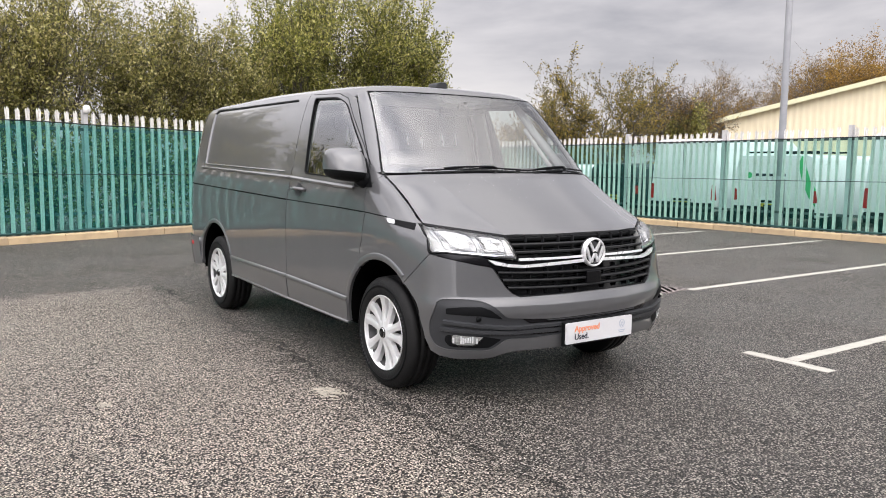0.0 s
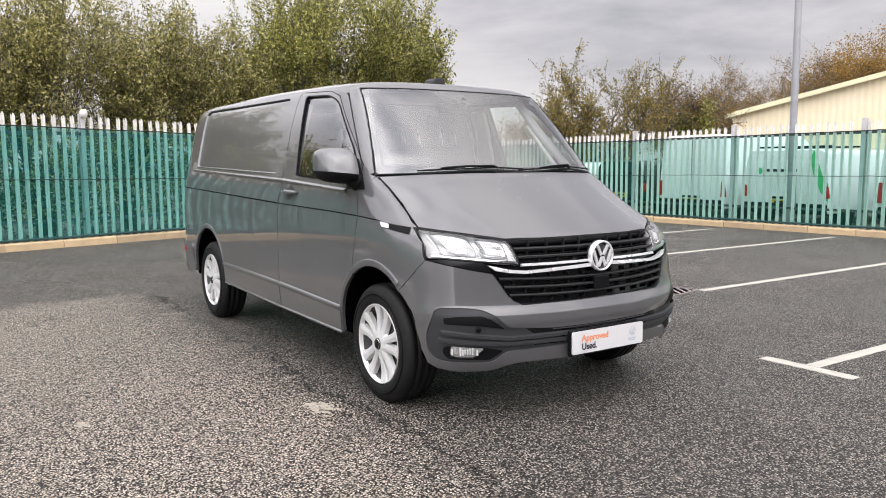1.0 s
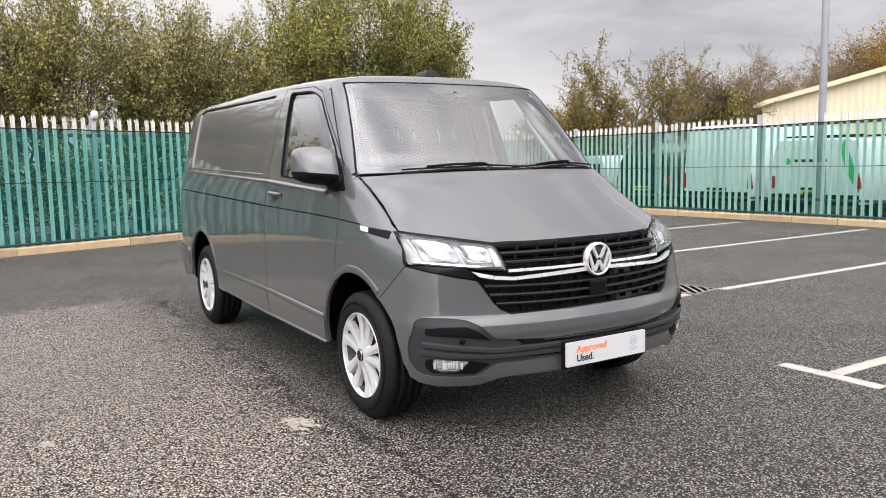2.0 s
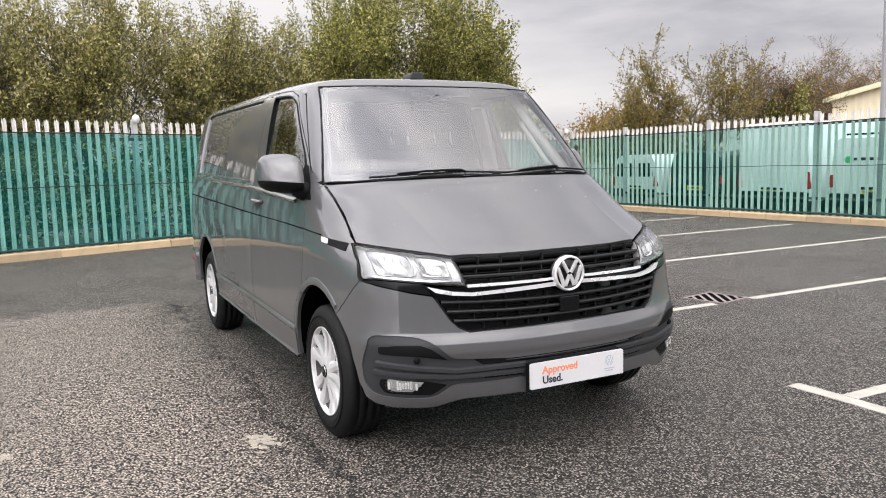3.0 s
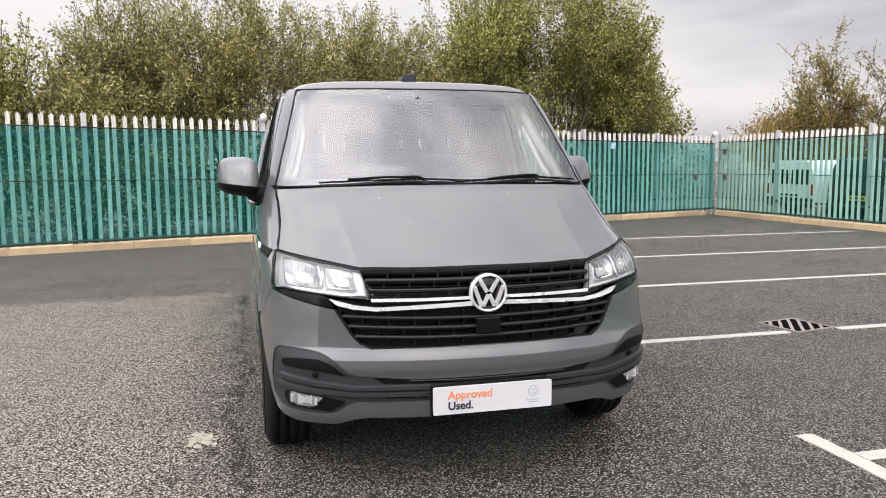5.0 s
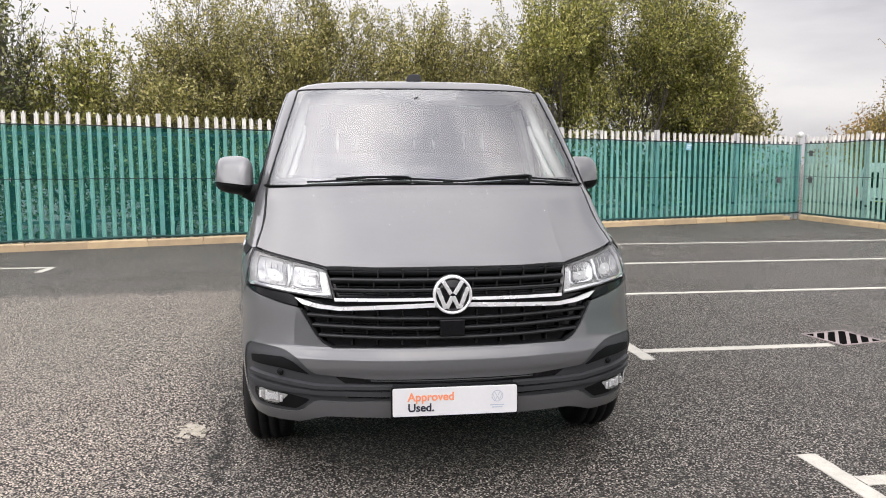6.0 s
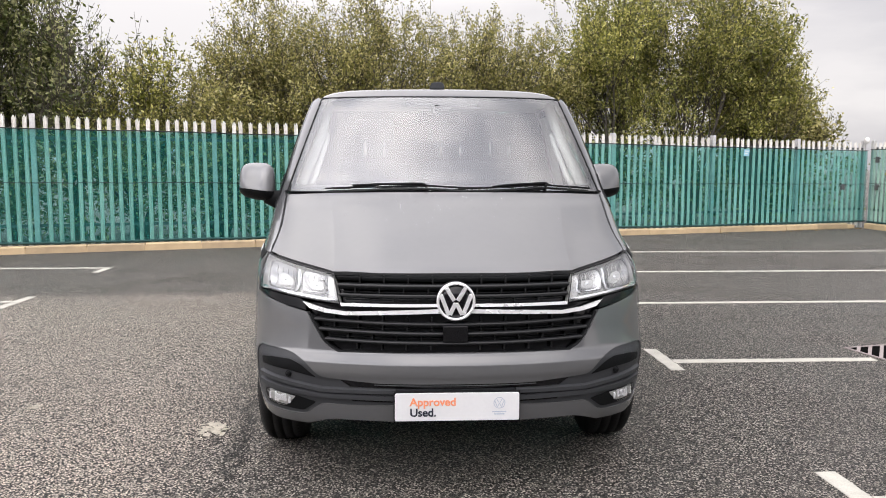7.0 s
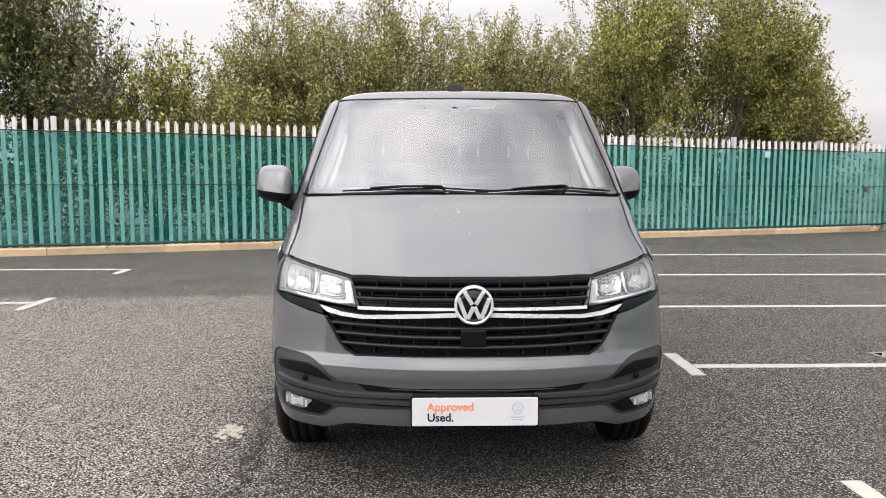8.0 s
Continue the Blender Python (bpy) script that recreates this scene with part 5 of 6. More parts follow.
for z, xw, half, dip in ((0.903, 0.507, 0.0085, 0.0), (0.862, 0.498, 0.0085, 0.0), (0.741, 0.607, 0.0095, 0.012), (0.701, 0.586, 0.0095, 0.010), (0.662, 0.560, 0.0090, 0.008)):
    part("slat", slat(z, xw, half, dip), M_GRILLE, grille, "", True)
for z0, z1, xw, off0 in ((0.905, 0.940, 0.50, 0.03), (0.865, 0.900, 0.49, 0.0), (0.832, 0.860, 0.48, 0.05), (0.744, 0.768, 0.60, 0.02), (0.704, 0.738, 0.58, 0.0), (0.666, 0.698, 0.56, 0.04), (0.630, 0.658, 0.50, 0.02)):
    x = -xw + 0.06 + off0
    while x < xw - 0.03:
        if abs(x) > 0.07:
            a, b = front_map(x, z0, -0.02), front_map(x, z1, -0.02)
            part("fin", box(x - 0.003, x + 0.003, a.y + 0.008, a.y + 0.028, z0, z1), M_GRILLE, grille)
        x += 0.105
for z, xw in ((0.922, 0.50), (0.882, 0.49), (0.846, 0.48), (0.721, 0.57), (0.682, 0.55)):
    part("back_bar", strip_bm([(-xw, z), (xw, z)], front_map, -0.044, 0.004, 0.014, 40), M_BLACK, grille, "", True)
p = front_map(0, 0.70, 0)
part("sensor_cover", box(-0.055, 0.052, p.y - 0.004, p.y + 0.03, 0.668, 0.738, 0.004), M_GLOSSBLACK, grille, "smooth black radar cover")
chrome_hi = [(0.0, 0.829), (0.09, 0.829), (0.300, 0.8275), (0.490, 0.8265), (0.488, 0.813), (0.30, 0.8145), (0.09, 0.816), (0.0, 0.816)]
chrome_lo = [(0.0, 0.808), (0.09, 0.807), (0.30, 0.799), (0.471, 0.7905), (0.56, 0.800), (0.657, 0.824), (0.624, 0.797), (0.56, 0.783), (0.471, 0.775), (0.30, 0.782), (0.09, 0.789), (0.0, 0.790)]
part("chrome_bar", skin(sym(chrome_hi), front_map, 0.004, 0.02, 0.03, 0.008), M_BADGE, grille, "bright chrome bar", True)
part("chrome_bar", skin(sym(chrome_lo), front_map, 0.006, 0.025, 0.03, 0.008), M_BADGE, grille, "bright chrome bar", True)

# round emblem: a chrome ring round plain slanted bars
BADGE = Vector((0.0, 0.045, 0.842))
badge = part("emblem", revolved([(0.001, 0.0), (0.070, 0.002), (0.074, 0.008), (0.084, 0.03)], BADGE, "y", 56), M_GLOSSBLACK, van, "round chrome emblem", True)
part("ring", revolved([(0.0815, 0.022), (0.0825, 0.0), (0.080, -0.007), (0.075, -0.009), (0.0705, -0.005), (0.070, 0.004)], BADGE, "y", 64), M_BADGE, badge, "", True)
BARS = [(-0.040, 0.058, -0.0075, 0.004), (0.040, 0.058, 0.0075, 0.004), (-0.064, 0.030, -0.030, -0.058), (0.064, 0.030, 0.030, -0.058), (-0.0255, -0.056, -0.002, -0.006), (0.0255, -0.056, 0.002, -0.006)]
for x0, z0, x1, z1 in BARS:
    d = Vector((x1 - x0, z1 - z0)).normalized()
    q = Vector((-d.y, d.x)) * 0.0085
    o = [(x0 + q.x, z0 + q.y), (x1 + q.x, z1 + q.y), (x1 - q.x, z1 - q.y), (x0 - q.x, z0 - q.y)]
    part("bar", prism([(BADGE.x + a, BADGE.z + b) for a, b in o], "y", BADGE.y - 0.007, BADGE.y + 0.004, 0.0018), M_BADGE, badge)

# headlamps
lamp_out = [(0.523, 0.944), (0.60, 0.957), (0.70, 0.974), (0.80, 0.991), (0.862, 1.001), (0.873, 0.96), (0.884, 0.90), (0.887, 0.87), (0.882, 0.853), (0.845, 0.858), (0.76, 0.850), (0.673, 0.840), (0.58, 0.829), (0.494, 0.820)]
lamp_in = [(0.532, 0.938), (0.60, 0.950), (0.70, 0.967), (0.80, 0.984), (0.855, 0.993), (0.866, 0.955), (0.876, 0.90), (0.879, 0.872), (0.872, 0.862), (0.845, 0.866), (0.76, 0.858), (0.673, 0.848), (0.58, 0.837), (0.507, 0.829)]
under = [(0.655, 0.826), (0.68, 0.836), (0.76, 0.845), (0.845, 0.853), (0.882, 0.847), (0.83, 0.829), (0.724, 0.802), (0.645, 0.787)]
for s in (-1, 1):
    f = (lambda s: lambda pts: [(s * x, z) for x, z in (pts if s > 0 else pts[::-1])])(s)
    lamp = part("headlamp", skin(f(lamp_out), front_map, -0.036, -0.03, 0.04, 0.03, us=CORNER_CUTS), M_REFLECTOR, van, "clear headlamp with twin reflectors", True)
    part("bezel", skin(f(lamp_out), front_map, -0.003, 0.010, 0.05, 0.05, us=CORNER_CUTS, holes=[f([(a[0] * 0.35 + b[0] * 0.65, a[1] * 0.35 + b[1] * 0.65) for a, b in zip(lamp_in, lamp_out)])]), M_GLOSSBLACK, lamp, "", True)
    part("lens", skin(f(lamp_in), front_map, 0.0, 0.004, 0.04, 0.03, us=CORNER_CUTS), M_LENS, lamp, "", True)
    for x0, x1 in ((0.698, 0.838), (0.556, 0.670)):
        top = lambda x: 0.936 + (x - 0.523) * 0.155
        foot = lambda x: 0.862 + (x - 0.556) * 0.045
        xm, hw = 0.5 * (x0 + x1), 0.5 * (x1 - x0)

        def bowl_map(x, z, off, xm=xm, hw=hw, s=s):
            u = min(1.0, abs((s * x - xm) / hw))
            v = min(1.0, abs((z - 0.5 * (top(s * x) + foot(s * x))) / (0.5 * (top(s * x) - foot(s * x)))))
            return front_map(x, z, off - 0.014 - 0.034 * (1 - u * u) * (1 - v * v))

        shape = f(rounded([(x0, foot(x0)), (x1, foot(x1)), (x1, top(x1)), (x0, top(x0))], 0.02, 4))
        bowl = part("reflector_bowl", skin(shape, bowl_map, 0.0, 0.004, 0.012, 0.012, roofed=True), M_BOWL, lamp, "silvered reflector bowl", True)
        for k in range(1, 5):
            x = x0 + (x1 - x0) * k / 5
            pts = [bowl_map(s * (x + 0.004 * math.sin(3 * j)), foot(x) + (top(x) - foot(x)) * (0.1 + 0.8 * j / 6), 0.002) for j in range(7)]
            part("flute", tube(pts, 0.0016, 5), M_REFLECTOR, bowl, "", True)
        part("rim", tube([bowl_map(x, z, 0.004) for x, z in shape + shape[:1]], 0.0022, 6, False), M_RAIL, bowl, "", True)
        c = bowl_map(s * xm, 0.5 * (top(xm) + foot(xm)), 0.012)
        part("bulb", revolved([(0.001, -0.006), (0.006, -0.002), (0.008, 0.008), (0.006, 0.020)], c, "y", 14), M_WHITELENS, bowl, "", True)
    for pts in ([(0.842, 0.978), (0.846, 0.92), (0.838, 0.882), (0.80, 0.870), (0.735, 0.862), (0.700, 0.876), (0.690, 0.905), (0.694, 0.962)], [(0.678, 0.945), (0.668, 0.882), (0.640, 0.868), (0.575, 0.862), (0.548, 0.872), (0.556, 0.925)]):
        path = [front_map(s * x, z, -0.024) for x, z in chain(pts, 26)]
        part("light_guide", tube(path, 0.0065, 8), M_WHITELENS, lamp, "frosted U-shaped light guide", True)
    part("divider", skin(f([(0.693, 0.962), (0.684, 0.96), (0.674, 0.865), (0.684, 0.86)]), front_map, -0.03, 0.03), M_REFLECTOR, lamp, "", True)
    part("inner_panel", skin(f([(0.556, 0.944), (0.532, 0.938), (0.507, 0.829), (0.545, 0.834)]), front_map, -0.02, 0.03, 0.02, 0.02), M_REFLECTOR, lamp, "", True)
    part("lower_strip", skin(f([(0.876, 0.862), (0.845, 0.866), (0.76, 0.858), (0.673, 0.848), (0.58, 0.837), (0.507, 0.829), (0.510, 0.839), (0.58, 0.847), (0.673, 0.857), (0.76, 0.866), (0.845, 0.874), (0.872, 0.872)]), front_map, -0.012, 0.02, 0.04, 0.04), M_CHROME, lamp, "bright strip along the lamp's foot", True)
    part("lamp_skirt", skin(f(under), front_map, -0.004, 0.03, 0.04, 0.03, us=CORNER_CUTS), M_GLOSSBLACK, van, "gloss black strip under the headlamp", True)

# show plate
plate = part("show_plate", prism(rounded([(-0.258, 0.347), (0.264, 0.347), (0.264, 0.464), (-0.258, 0.464)], 0.008, 3), "y", -0.014, -0.002), M_PLATE, van, "white show plate with orange and dark lettering")
part("plate_holder", box(-0.264, 0.270, -0.004, 0.02, 0.336, 0.468, 0.003), M_BLACK, plate)


def lettering(text, size, x, y, z, mat, parent, name, bold=0.0):
    cu = bpy.data.curves.new(name, "FONT")
    cu.body, cu.size, cu.extrude, cu.offset = text, size, 0.0006, bold
    tmp = new("tmp", cu)
    bpy.context.view_layer.update()
    me = bpy.data.meshes.new_from_object(tmp.evaluated_get(bpy.context.evaluated_depsgraph_get()))
    bpy.data.objects.remove(tmp)
    bpy.data.curves.remove(cu)
    me.transform(Matrix.Translation((x, y, z)) @ Matrix.Rotation(radians(90), 4, "X"))
    me.materials.clear()
    me.materials.append(mat)
    ob = new(name, me)
    ob.parent = parent
    return ob


lettering("Approved", 0.048, -0.196, -0.0148, 0.412, M_ORANGE, plate, "lettering", 0.0012)
lettering("Used.", 0.048, -0.196, -0.0148, 0.367, M_INK, plate, "lettering", 0.0012)
part("print_ring", revolved([(0.0215, -0.0006), (0.0245, -0.0006)], (0.180, -0.0143, 0.421), "y", 32), M_PALEINK, plate)
for x0, z0, x1, z1 in BARS:
    k = 0.3
    d = Vector((x1 - x0, z1 - z0)).normalized()
    q = Vector((-d.y, d.x)) * 0.0014
    o = [(k * x0 + q.x, k * z0 + q.y), (k * x1 + q.x, k * z1 + q.y), (k * x1 - q.x, k * z1 - q.y), (k * x0 - q.x, k * z0 - q.y)]
    part("print_bar", prism([(0.180 + a, 0.421 + b) for a, b in o], "y", -0.0150, -0.0138), M_PALEINK, plate)
for z, w in ((0.381, 0.030), (0.371, 0.022)):
    part("print_line", box(0.180 - w, 0.180 + w, -0.0149, -0.0138, z, z + 0.0045), M_PALEINK, plate)

# -- bonnet, screen, roof --
bonnet_half = [(0.0, 0.9505), (0.33, 0.949), (0.46, 0.9515), (0.523, 0.950), (0.60, 0.963), (0.70, 0.980), (0.80, 0.997), (0.846, 1.006), (0.834, 1.06), (0.824, 1.12), (0.826, 1.20), (0.832, 1.262), (0.60, 1.272), (0.30, 1.277), (0.0, 1.278)]
part("bonnet", skin(sym(bonnet_half), front_map, 0.0, 0.02, 0.035, 0.012, us=[s * (0.516 + 0.006 * k) for s in (-1, 1) for k in range(12)]), M_PAINT, van, "", True)
part("cowl", skin(sym([(0.0, 1.282), (0.5, 1.278), (0.84, 1.266), (0.885, 1.268), (0.815, 1.292), (0.4, 1.296), (0.0, 1.298)]), front_map, -0.02, 0.01, 0.05, 0.006), M_BLACK, van, "black plastic scuttle", True)
glass_o = sym([(0.0, 1.288), (0.40, 1.287), (0.823, 1.281), (0.838, 1.29), (0.72, 1.70), (0.696, 1.792), (0.66, 1.803), (0.40, 1.806), (0.0, 1.807)])
glass_i = sym([(0.0, 1.318), (0.40, 1.318), (0.775, 1.318), (0.795, 1.33), (0.688, 1.70), (0.664, 1.778), (0.63, 1.790), (0.215, 1.793), (0.195, 1.752), (0.055, 1.750), (0.045, 1.732), (0.0, 1.730)])
screen = part("windscreen", skin(glass_o, front_map, -0.002, 0.004, 0.05, 0.03), M_SCREEN, van, "raked clear windscreen reflecting the sky", True)
screen.visible_shadow = False
part("black_border", skin(glass_o, front_map, -0.008, 0.0, 0.06, 0.06, holes=[glass_i]), M_GLOSSBLACK, screen, "black printed border", True)
p = front_map(-0.03, 1.752, -0.03)
part("rain_sensor", revolved([(0.001, -0.02), (0.025, -0.02), (0.03, 0.0), (0.03, 0.03)], p, "y", 20), M_BLACK, screen, "", True)
part("interior_mirror", box(-0.13, 0.11, p.y + 0.12, p.y + 0.15, 1.665, 1.735, 0.012), M_BLACK, van)
roof_o = [(x, front_y(x, 1.811)) for x in [-0.745 + 1.49 * k / 30 for k in range(31)]] + [(0.757, 1.75), (0.757, 4.3), (0.735, 4.62), (0.66, 4.80), (0.4, 4.835), (-0.4, 4.835), (-0.66, 4.80), (-0.735, 4.62), (-0.757, 4.3), (-0.757, 1.75)]
part("roof", skin(roof_o, roof_map, 0.0, 0.012, 0.04, 0.06, vs_=[1.34 + 0.012 * k for k in range(24)], roofed=True), M_PAINT, van, "", True)
p = roof_map(-0.02, 1.62)
part("roof_aerial", prism(rounded([(-0.062, p.z - 0.004), (0.030, p.z - 0.004), (0.026, p.z + 0.028), (0.012, p.z + 0.038), (-0.042, p.z + 0.036), (-0.056, p.z + 0.022)], 0.008, 3), "y", 1.575, 1.70, 0.004), M_TRIM, van, "stubby black roof aerial")
for s in (-1, 1):
    pill = [(0.842 - 0.0, 1.284), (0.722, 1.70), (0.699, 1.795), (0.715, 1.812)] + [(0.968 * VW(z), z) for z in (1.80, 1.72, 1.62, 1.52, 1.42, 1.34, 1.28)] + [(0.90, 1.266)]
    f = (lambda s: lambda pts: [(s * x, z) for x, z in (pts if s > 0 else pts[::-1])])(s)
    part("front_pillar", skin(f(pill), front_map, 0.0, 0.02, 0.02, 0.04), M_PAINT, van, "", True)
    part("screen_seal", strip_bm(f([(0.838, 1.287), (0.722, 1.70), (0.698, 1.792)]), front_map, -0.004, 0.006, 0.004), M_BLACK, van, "", True)
part("screen_seal", strip_bm([(-0.695, 1.806), (-0.4, 1.8085), (0.4, 1.8085), (0.695, 1.806)], front_map, -0.004, 0.004, 0.004), M_BLACK, van, "", True)

# wipers
for arm, blade in (([(-0.10, 1.292), (-0.12, 1.308), (-0.30, 1.308), (-0.48, 1.298)], [(-0.625, 1.289), (-0.40, 1.297), (-0.10, 1.304), (0.175, 1.290)]),
                   ([(0.52, 1.292), (0.535, 1.312), (0.38, 1.306), (0.24, 1.294)], [(0.06, 1.288), (0.28, 1.297), (0.53, 1.307), (0.775, 1.289)])):
    w = part("wiper", tube([front_map(x, z, 0.016) for x, z in chain(arm, 16)], [0.0085] * 5 + [0.007] * 11, 6), M_BLACK, van, "black windscreen wiper", True)
    part("blade", tube([front_map(x, z, 0.008) for x, z in chain(blade, 22)], 0.0055, 6), M_BLACK, w, "", True)

# -- flanks --
BELT = curve([(1.0, 1.172), (2.35, 1.236), (4.3, 1.292)])
CREASE = curve([(0.55, 1.001), (1.03, 1.041), (2.3, 1.071), (4.45, 1.134)])
STEP = curve([(1.25, 0.478), (2.3, 0.509), (3.45, 0.524)])
SILL = curve([(1.2, 0.325), (2.36, 0.339), (3.4, 0.371)])
fa, ra = FARCH, RARCH
arch_f = arch_points(*fa, -6, 136)
arch_r = arch_points(*ra, -3, 184)
edge_door = [(1.112, 0.700), (1.094, 0.80), (1.062, 0.90), (1.040, 1.04), (1.060, 1.12), (1.072, 1.175), (1.028, 1.205), (0.985, 1.262)]
pillar_line = [(front_pillar_y(z), z) for z in (1.30, 1.40, 1.50, 1.60, 1.70, 1.76)]
gap = 0.0028
for s in (-1, 1):
    pl = side_place(s)
    wing = [(front_y(0.850, z) + 0.001, z) for z in (1.004, 1.03)] + [(front_y(x, z) + 0.006, z) for x, z in ((0.836, 1.06), (0.829, 1.12), (0.831, 1.20), (0.838, 1.258))] + [(0.98, 1.268)]
    wing += [(y - gap, z) for y, z in edge_door[::-1][1:]]
    wing += [p for p in arch_points(*fa, 55, 133, 14)] + [(0.594, 0.670), (0.50, 0.752), (0.412, 0.845)]
    wing += [(front_y(0.890, z), z) for z in (0.862,)] + [(front_y(0.888, 0.885), 0.885), (front_y(0.880, 0.93), 0.93), (front_y(0.869, 0.985), 0.985), (front_y(0.865, 1.002), 1.002)]
    part("wing", skin(wing, pl, 0.0, 0.02, 0.03, 0.03), M_PAINT, van, "", True)
    win = rounded([(1.975, 1.262), (2.075, 1.796), (1.70, 1.776), (1.545, 1.728), (1.215, 1.420), (1.150, 1.330), (1.135, 1.224)], [0.03, 0.03, 0.06, 0.06, 0.05, 0.03, 0.02], 4)
    door = [(y + gap, z) for y, z in edge_door] + [(y + 0.004, z) for y, z in pillar_line] + [(1.60, 1.803), (1.72, 1.812), (2.19, 1.834), (2.205, 1.60), (2.200, 1.20), (2.225, 1.06), (2.228, 0.40), (2.22, 0.345)]
    door += [(1.9, 0.336), (1.275, 0.330)] + arch_points(*fa, -3, 54, 12)
    d = part("cab_door", skin(door, pl, 0.0, 0.02, 0.05, 0.05, holes=[win]), M_PAINT, van, "", True)
    glass = [(1.975 + (y - 1.975) * 1.0, z) for y, z in win]
    g = part("door_window", skin(glass, pl, -0.012, 0.004, 0.06, 0.06), M_GLASS, d, "clear door glass", True)
    g.visible_shadow = False
    inner = [(1.70 + (y - 1.70) * 0.978, 1.53 + (z - 1.53) * 0.978) for y, z in win]
    part("window_frame", skin([(1.70 + (y - 1.70) * 1.012, 1.53 + (z - 1.53) * 1.012) for y, z in win], pl, 0.003, 0.016, 0.08, 0.08, holes=[inner]), M_BLACK, d, "", True)
    part("frame_line", strip_bm([(1.10, 1.325), (1.225, 1.455), (1.555, 1.762), (1.70, 1.803), (2.14, 1.826)], pl, -0.002, 0.0035, 0.0025), M_BLACK, d, "", True)
    part("mirror_gusset", skin(rounded([(1.005, 1.190), (1.205, 1.190), (1.190, 1.345), (1.165, 1.375)], 0.02, 3), pl, 0.006, 0.012), M_BLACK, d, "", True)
    rear = [(2.233, 0.347), (2.233, 1.06), (2.206, 1.20), (2.211, 1.60), (2.196, 1.836), (3.2, 1.862), (4.2, 1.858), (4.45, 1.835), (4.60, 1.78), (4.72, 1.55), (4.78, 1.20), (4.80, 0.80), (4.80, 0.46), (4.275, 0.375)] + arch_r[1:-1] + [(3.437, 0.375), (2.8, 0.355)]
    panel_win = rounded([(2.33, 1.268), (4.255, 1.318), (4.30, 1.800), (4.23, 1.826), (2.36, 1.806)], [0.03, 0.05, 0.06, 0.05, 0.03], 4)
    r = part("load_side", skin(rear, pl, 0.0, 0.02, 0.06, 0.05, holes=[panel_win], us=[4.5 + 0.03 * k for k in range(10)]), M_PAINT, van, "", True)
    part("blank_window", skin([(y, z) for y, z in panel_win], pl, -0.010, 0.0, 0.08, 0.05), M_PAINT, r, "recessed grey panel in place of a side window", True)
    # black strip draws the shadow along the recess's top edge
    part("recess_shadow_line", strip_bm([(2.36, 1.801), (4.23, 1.821), (4.290, 1.795)], pl, -0.010, 0.006, 0.006), M_BLACK, r, "", True)
    part("recess_edge", strip_bm([(4.292, 1.79), (4.250, 1.322), (2.33, 1.272)], pl, -0.010, 0.009, 0.014), M_PAINT, r, "", True)
    part("belt_ridge", strip_bm([(1.21, BELT(1.21) - 0.002), (2.196, BELT(2.2) - 0.002)], pl, -0.002, 0.016, 0.018, 60, 0.15), M_PAINT, d, "", True)
    part("belt_ridge", strip_bm([(2.208, BELT(2.21) - 0.002), (4.30, BELT(4.3) - 0.002)], pl, -0.002, 0.016, 0.018, 60, 0.15), M_PAINT, r, "", True)
    # rail groove and creases are near-black strips, their shade put in as colour
    part("door_rail", strip_bm([(2.24, CREASE(2.24)), (3.3, CREASE(3.3)), (4.58, CREASE(4.58) + 0.002)], pl, -0.003, 0.006, 0.0045, 80), M_SHADE_BLACK, r, "dark groove along the flank", True)
    part("crease_line", strip_bm([(1.045, CREASE(1.045)), (1.4, CREASE(1.4)), (2.222, CREASE(2.22))], pl, -0.003, 0.0045, 0.004), M_SHADE_BLACK, d, "", True)
    part("crease_line", strip_bm([(0.80, CREASE(0.80) + 0.002), (1.034, CREASE(1.034))], pl, -0.003, 0.004, 0.004), M_SHADE_BLACK, van, "", True)
    part("sill_moulding", skin([(1.285, 0.332), (1.272, STEP(1.27)), (1.8, STEP(1.8)), (2.222, STEP(2.22)), (2.222, 0.346)], pl, 0.010, 0.012, 0.06, 0.04), M_PAINT, d, "", True)
    part("sill_moulding", skin([(2.236, 0.347), (2.236, STEP(2.24)), (2.9, STEP(2.9)), (3.435, STEP(3.43)), (3.44, 0.38), (2.8, 0.357)], pl, 0.010, 0.012, 0.06, 0.04), M_PAINT, r, "", True)
    part("sill_step", strip_bm([(1.275, STEP(1.275) - 0.004), (1.8, STEP(1.8) - 0.004), (2.22, STEP(2.22) - 0.004)], pl, 0.004, 0.018, 0.012), M_PAINT, d, "", True)
    part("sill_step", strip_bm([(2.238, STEP(2.24) - 0.004), (2.9, STEP(2.9) - 0.004), (3.435, STEP(3.43) - 0.004)], pl, 0.004, 0.018, 0.012), M_PAINT, r, "", True)
    part("sill_edge", strip_bm([(1.27, 0.326), (2.36, 0.341), (3.43, 0.370)], pl, -0.004, 0.010, 0.024), M_PAINT, van, "", True)
    part("arch_lip", strip_bm([(y, z) for y, z in arch_points(fa[0], fa[1], fa[2] + 0.022, -4, 52, 20)], pl, -0.002, 0.020, 0.007), M_PAINT, d, "", True)
    part("arch_lip", strip_bm([(y, z) for y, z in arch_points(fa[0], fa[1], fa[2] + 0.022, 56, 128, 20)], pl, -0.002, 0.020, 0.007), M_PAINT, van, "", True)
    part("arch_lip", strip_bm([(y, z) for y, z in arch_points(ra[0], ra[1], ra[2] + 0.020, 0, 180, 30)], pl, -0.002, 0.018, 0.007), M_PAINT, r, "", True)
    part("wing_vent", skin([(0.795, 1.021), (0.718, 1.015), (0.566, 1.001), (0.548, 0.968), (0.70, 0.985), (0.770, 0.993)], pl, 0.004, 0.008, 0.03, 0.03), M_BLACK, van, "black wing trim strip", True)
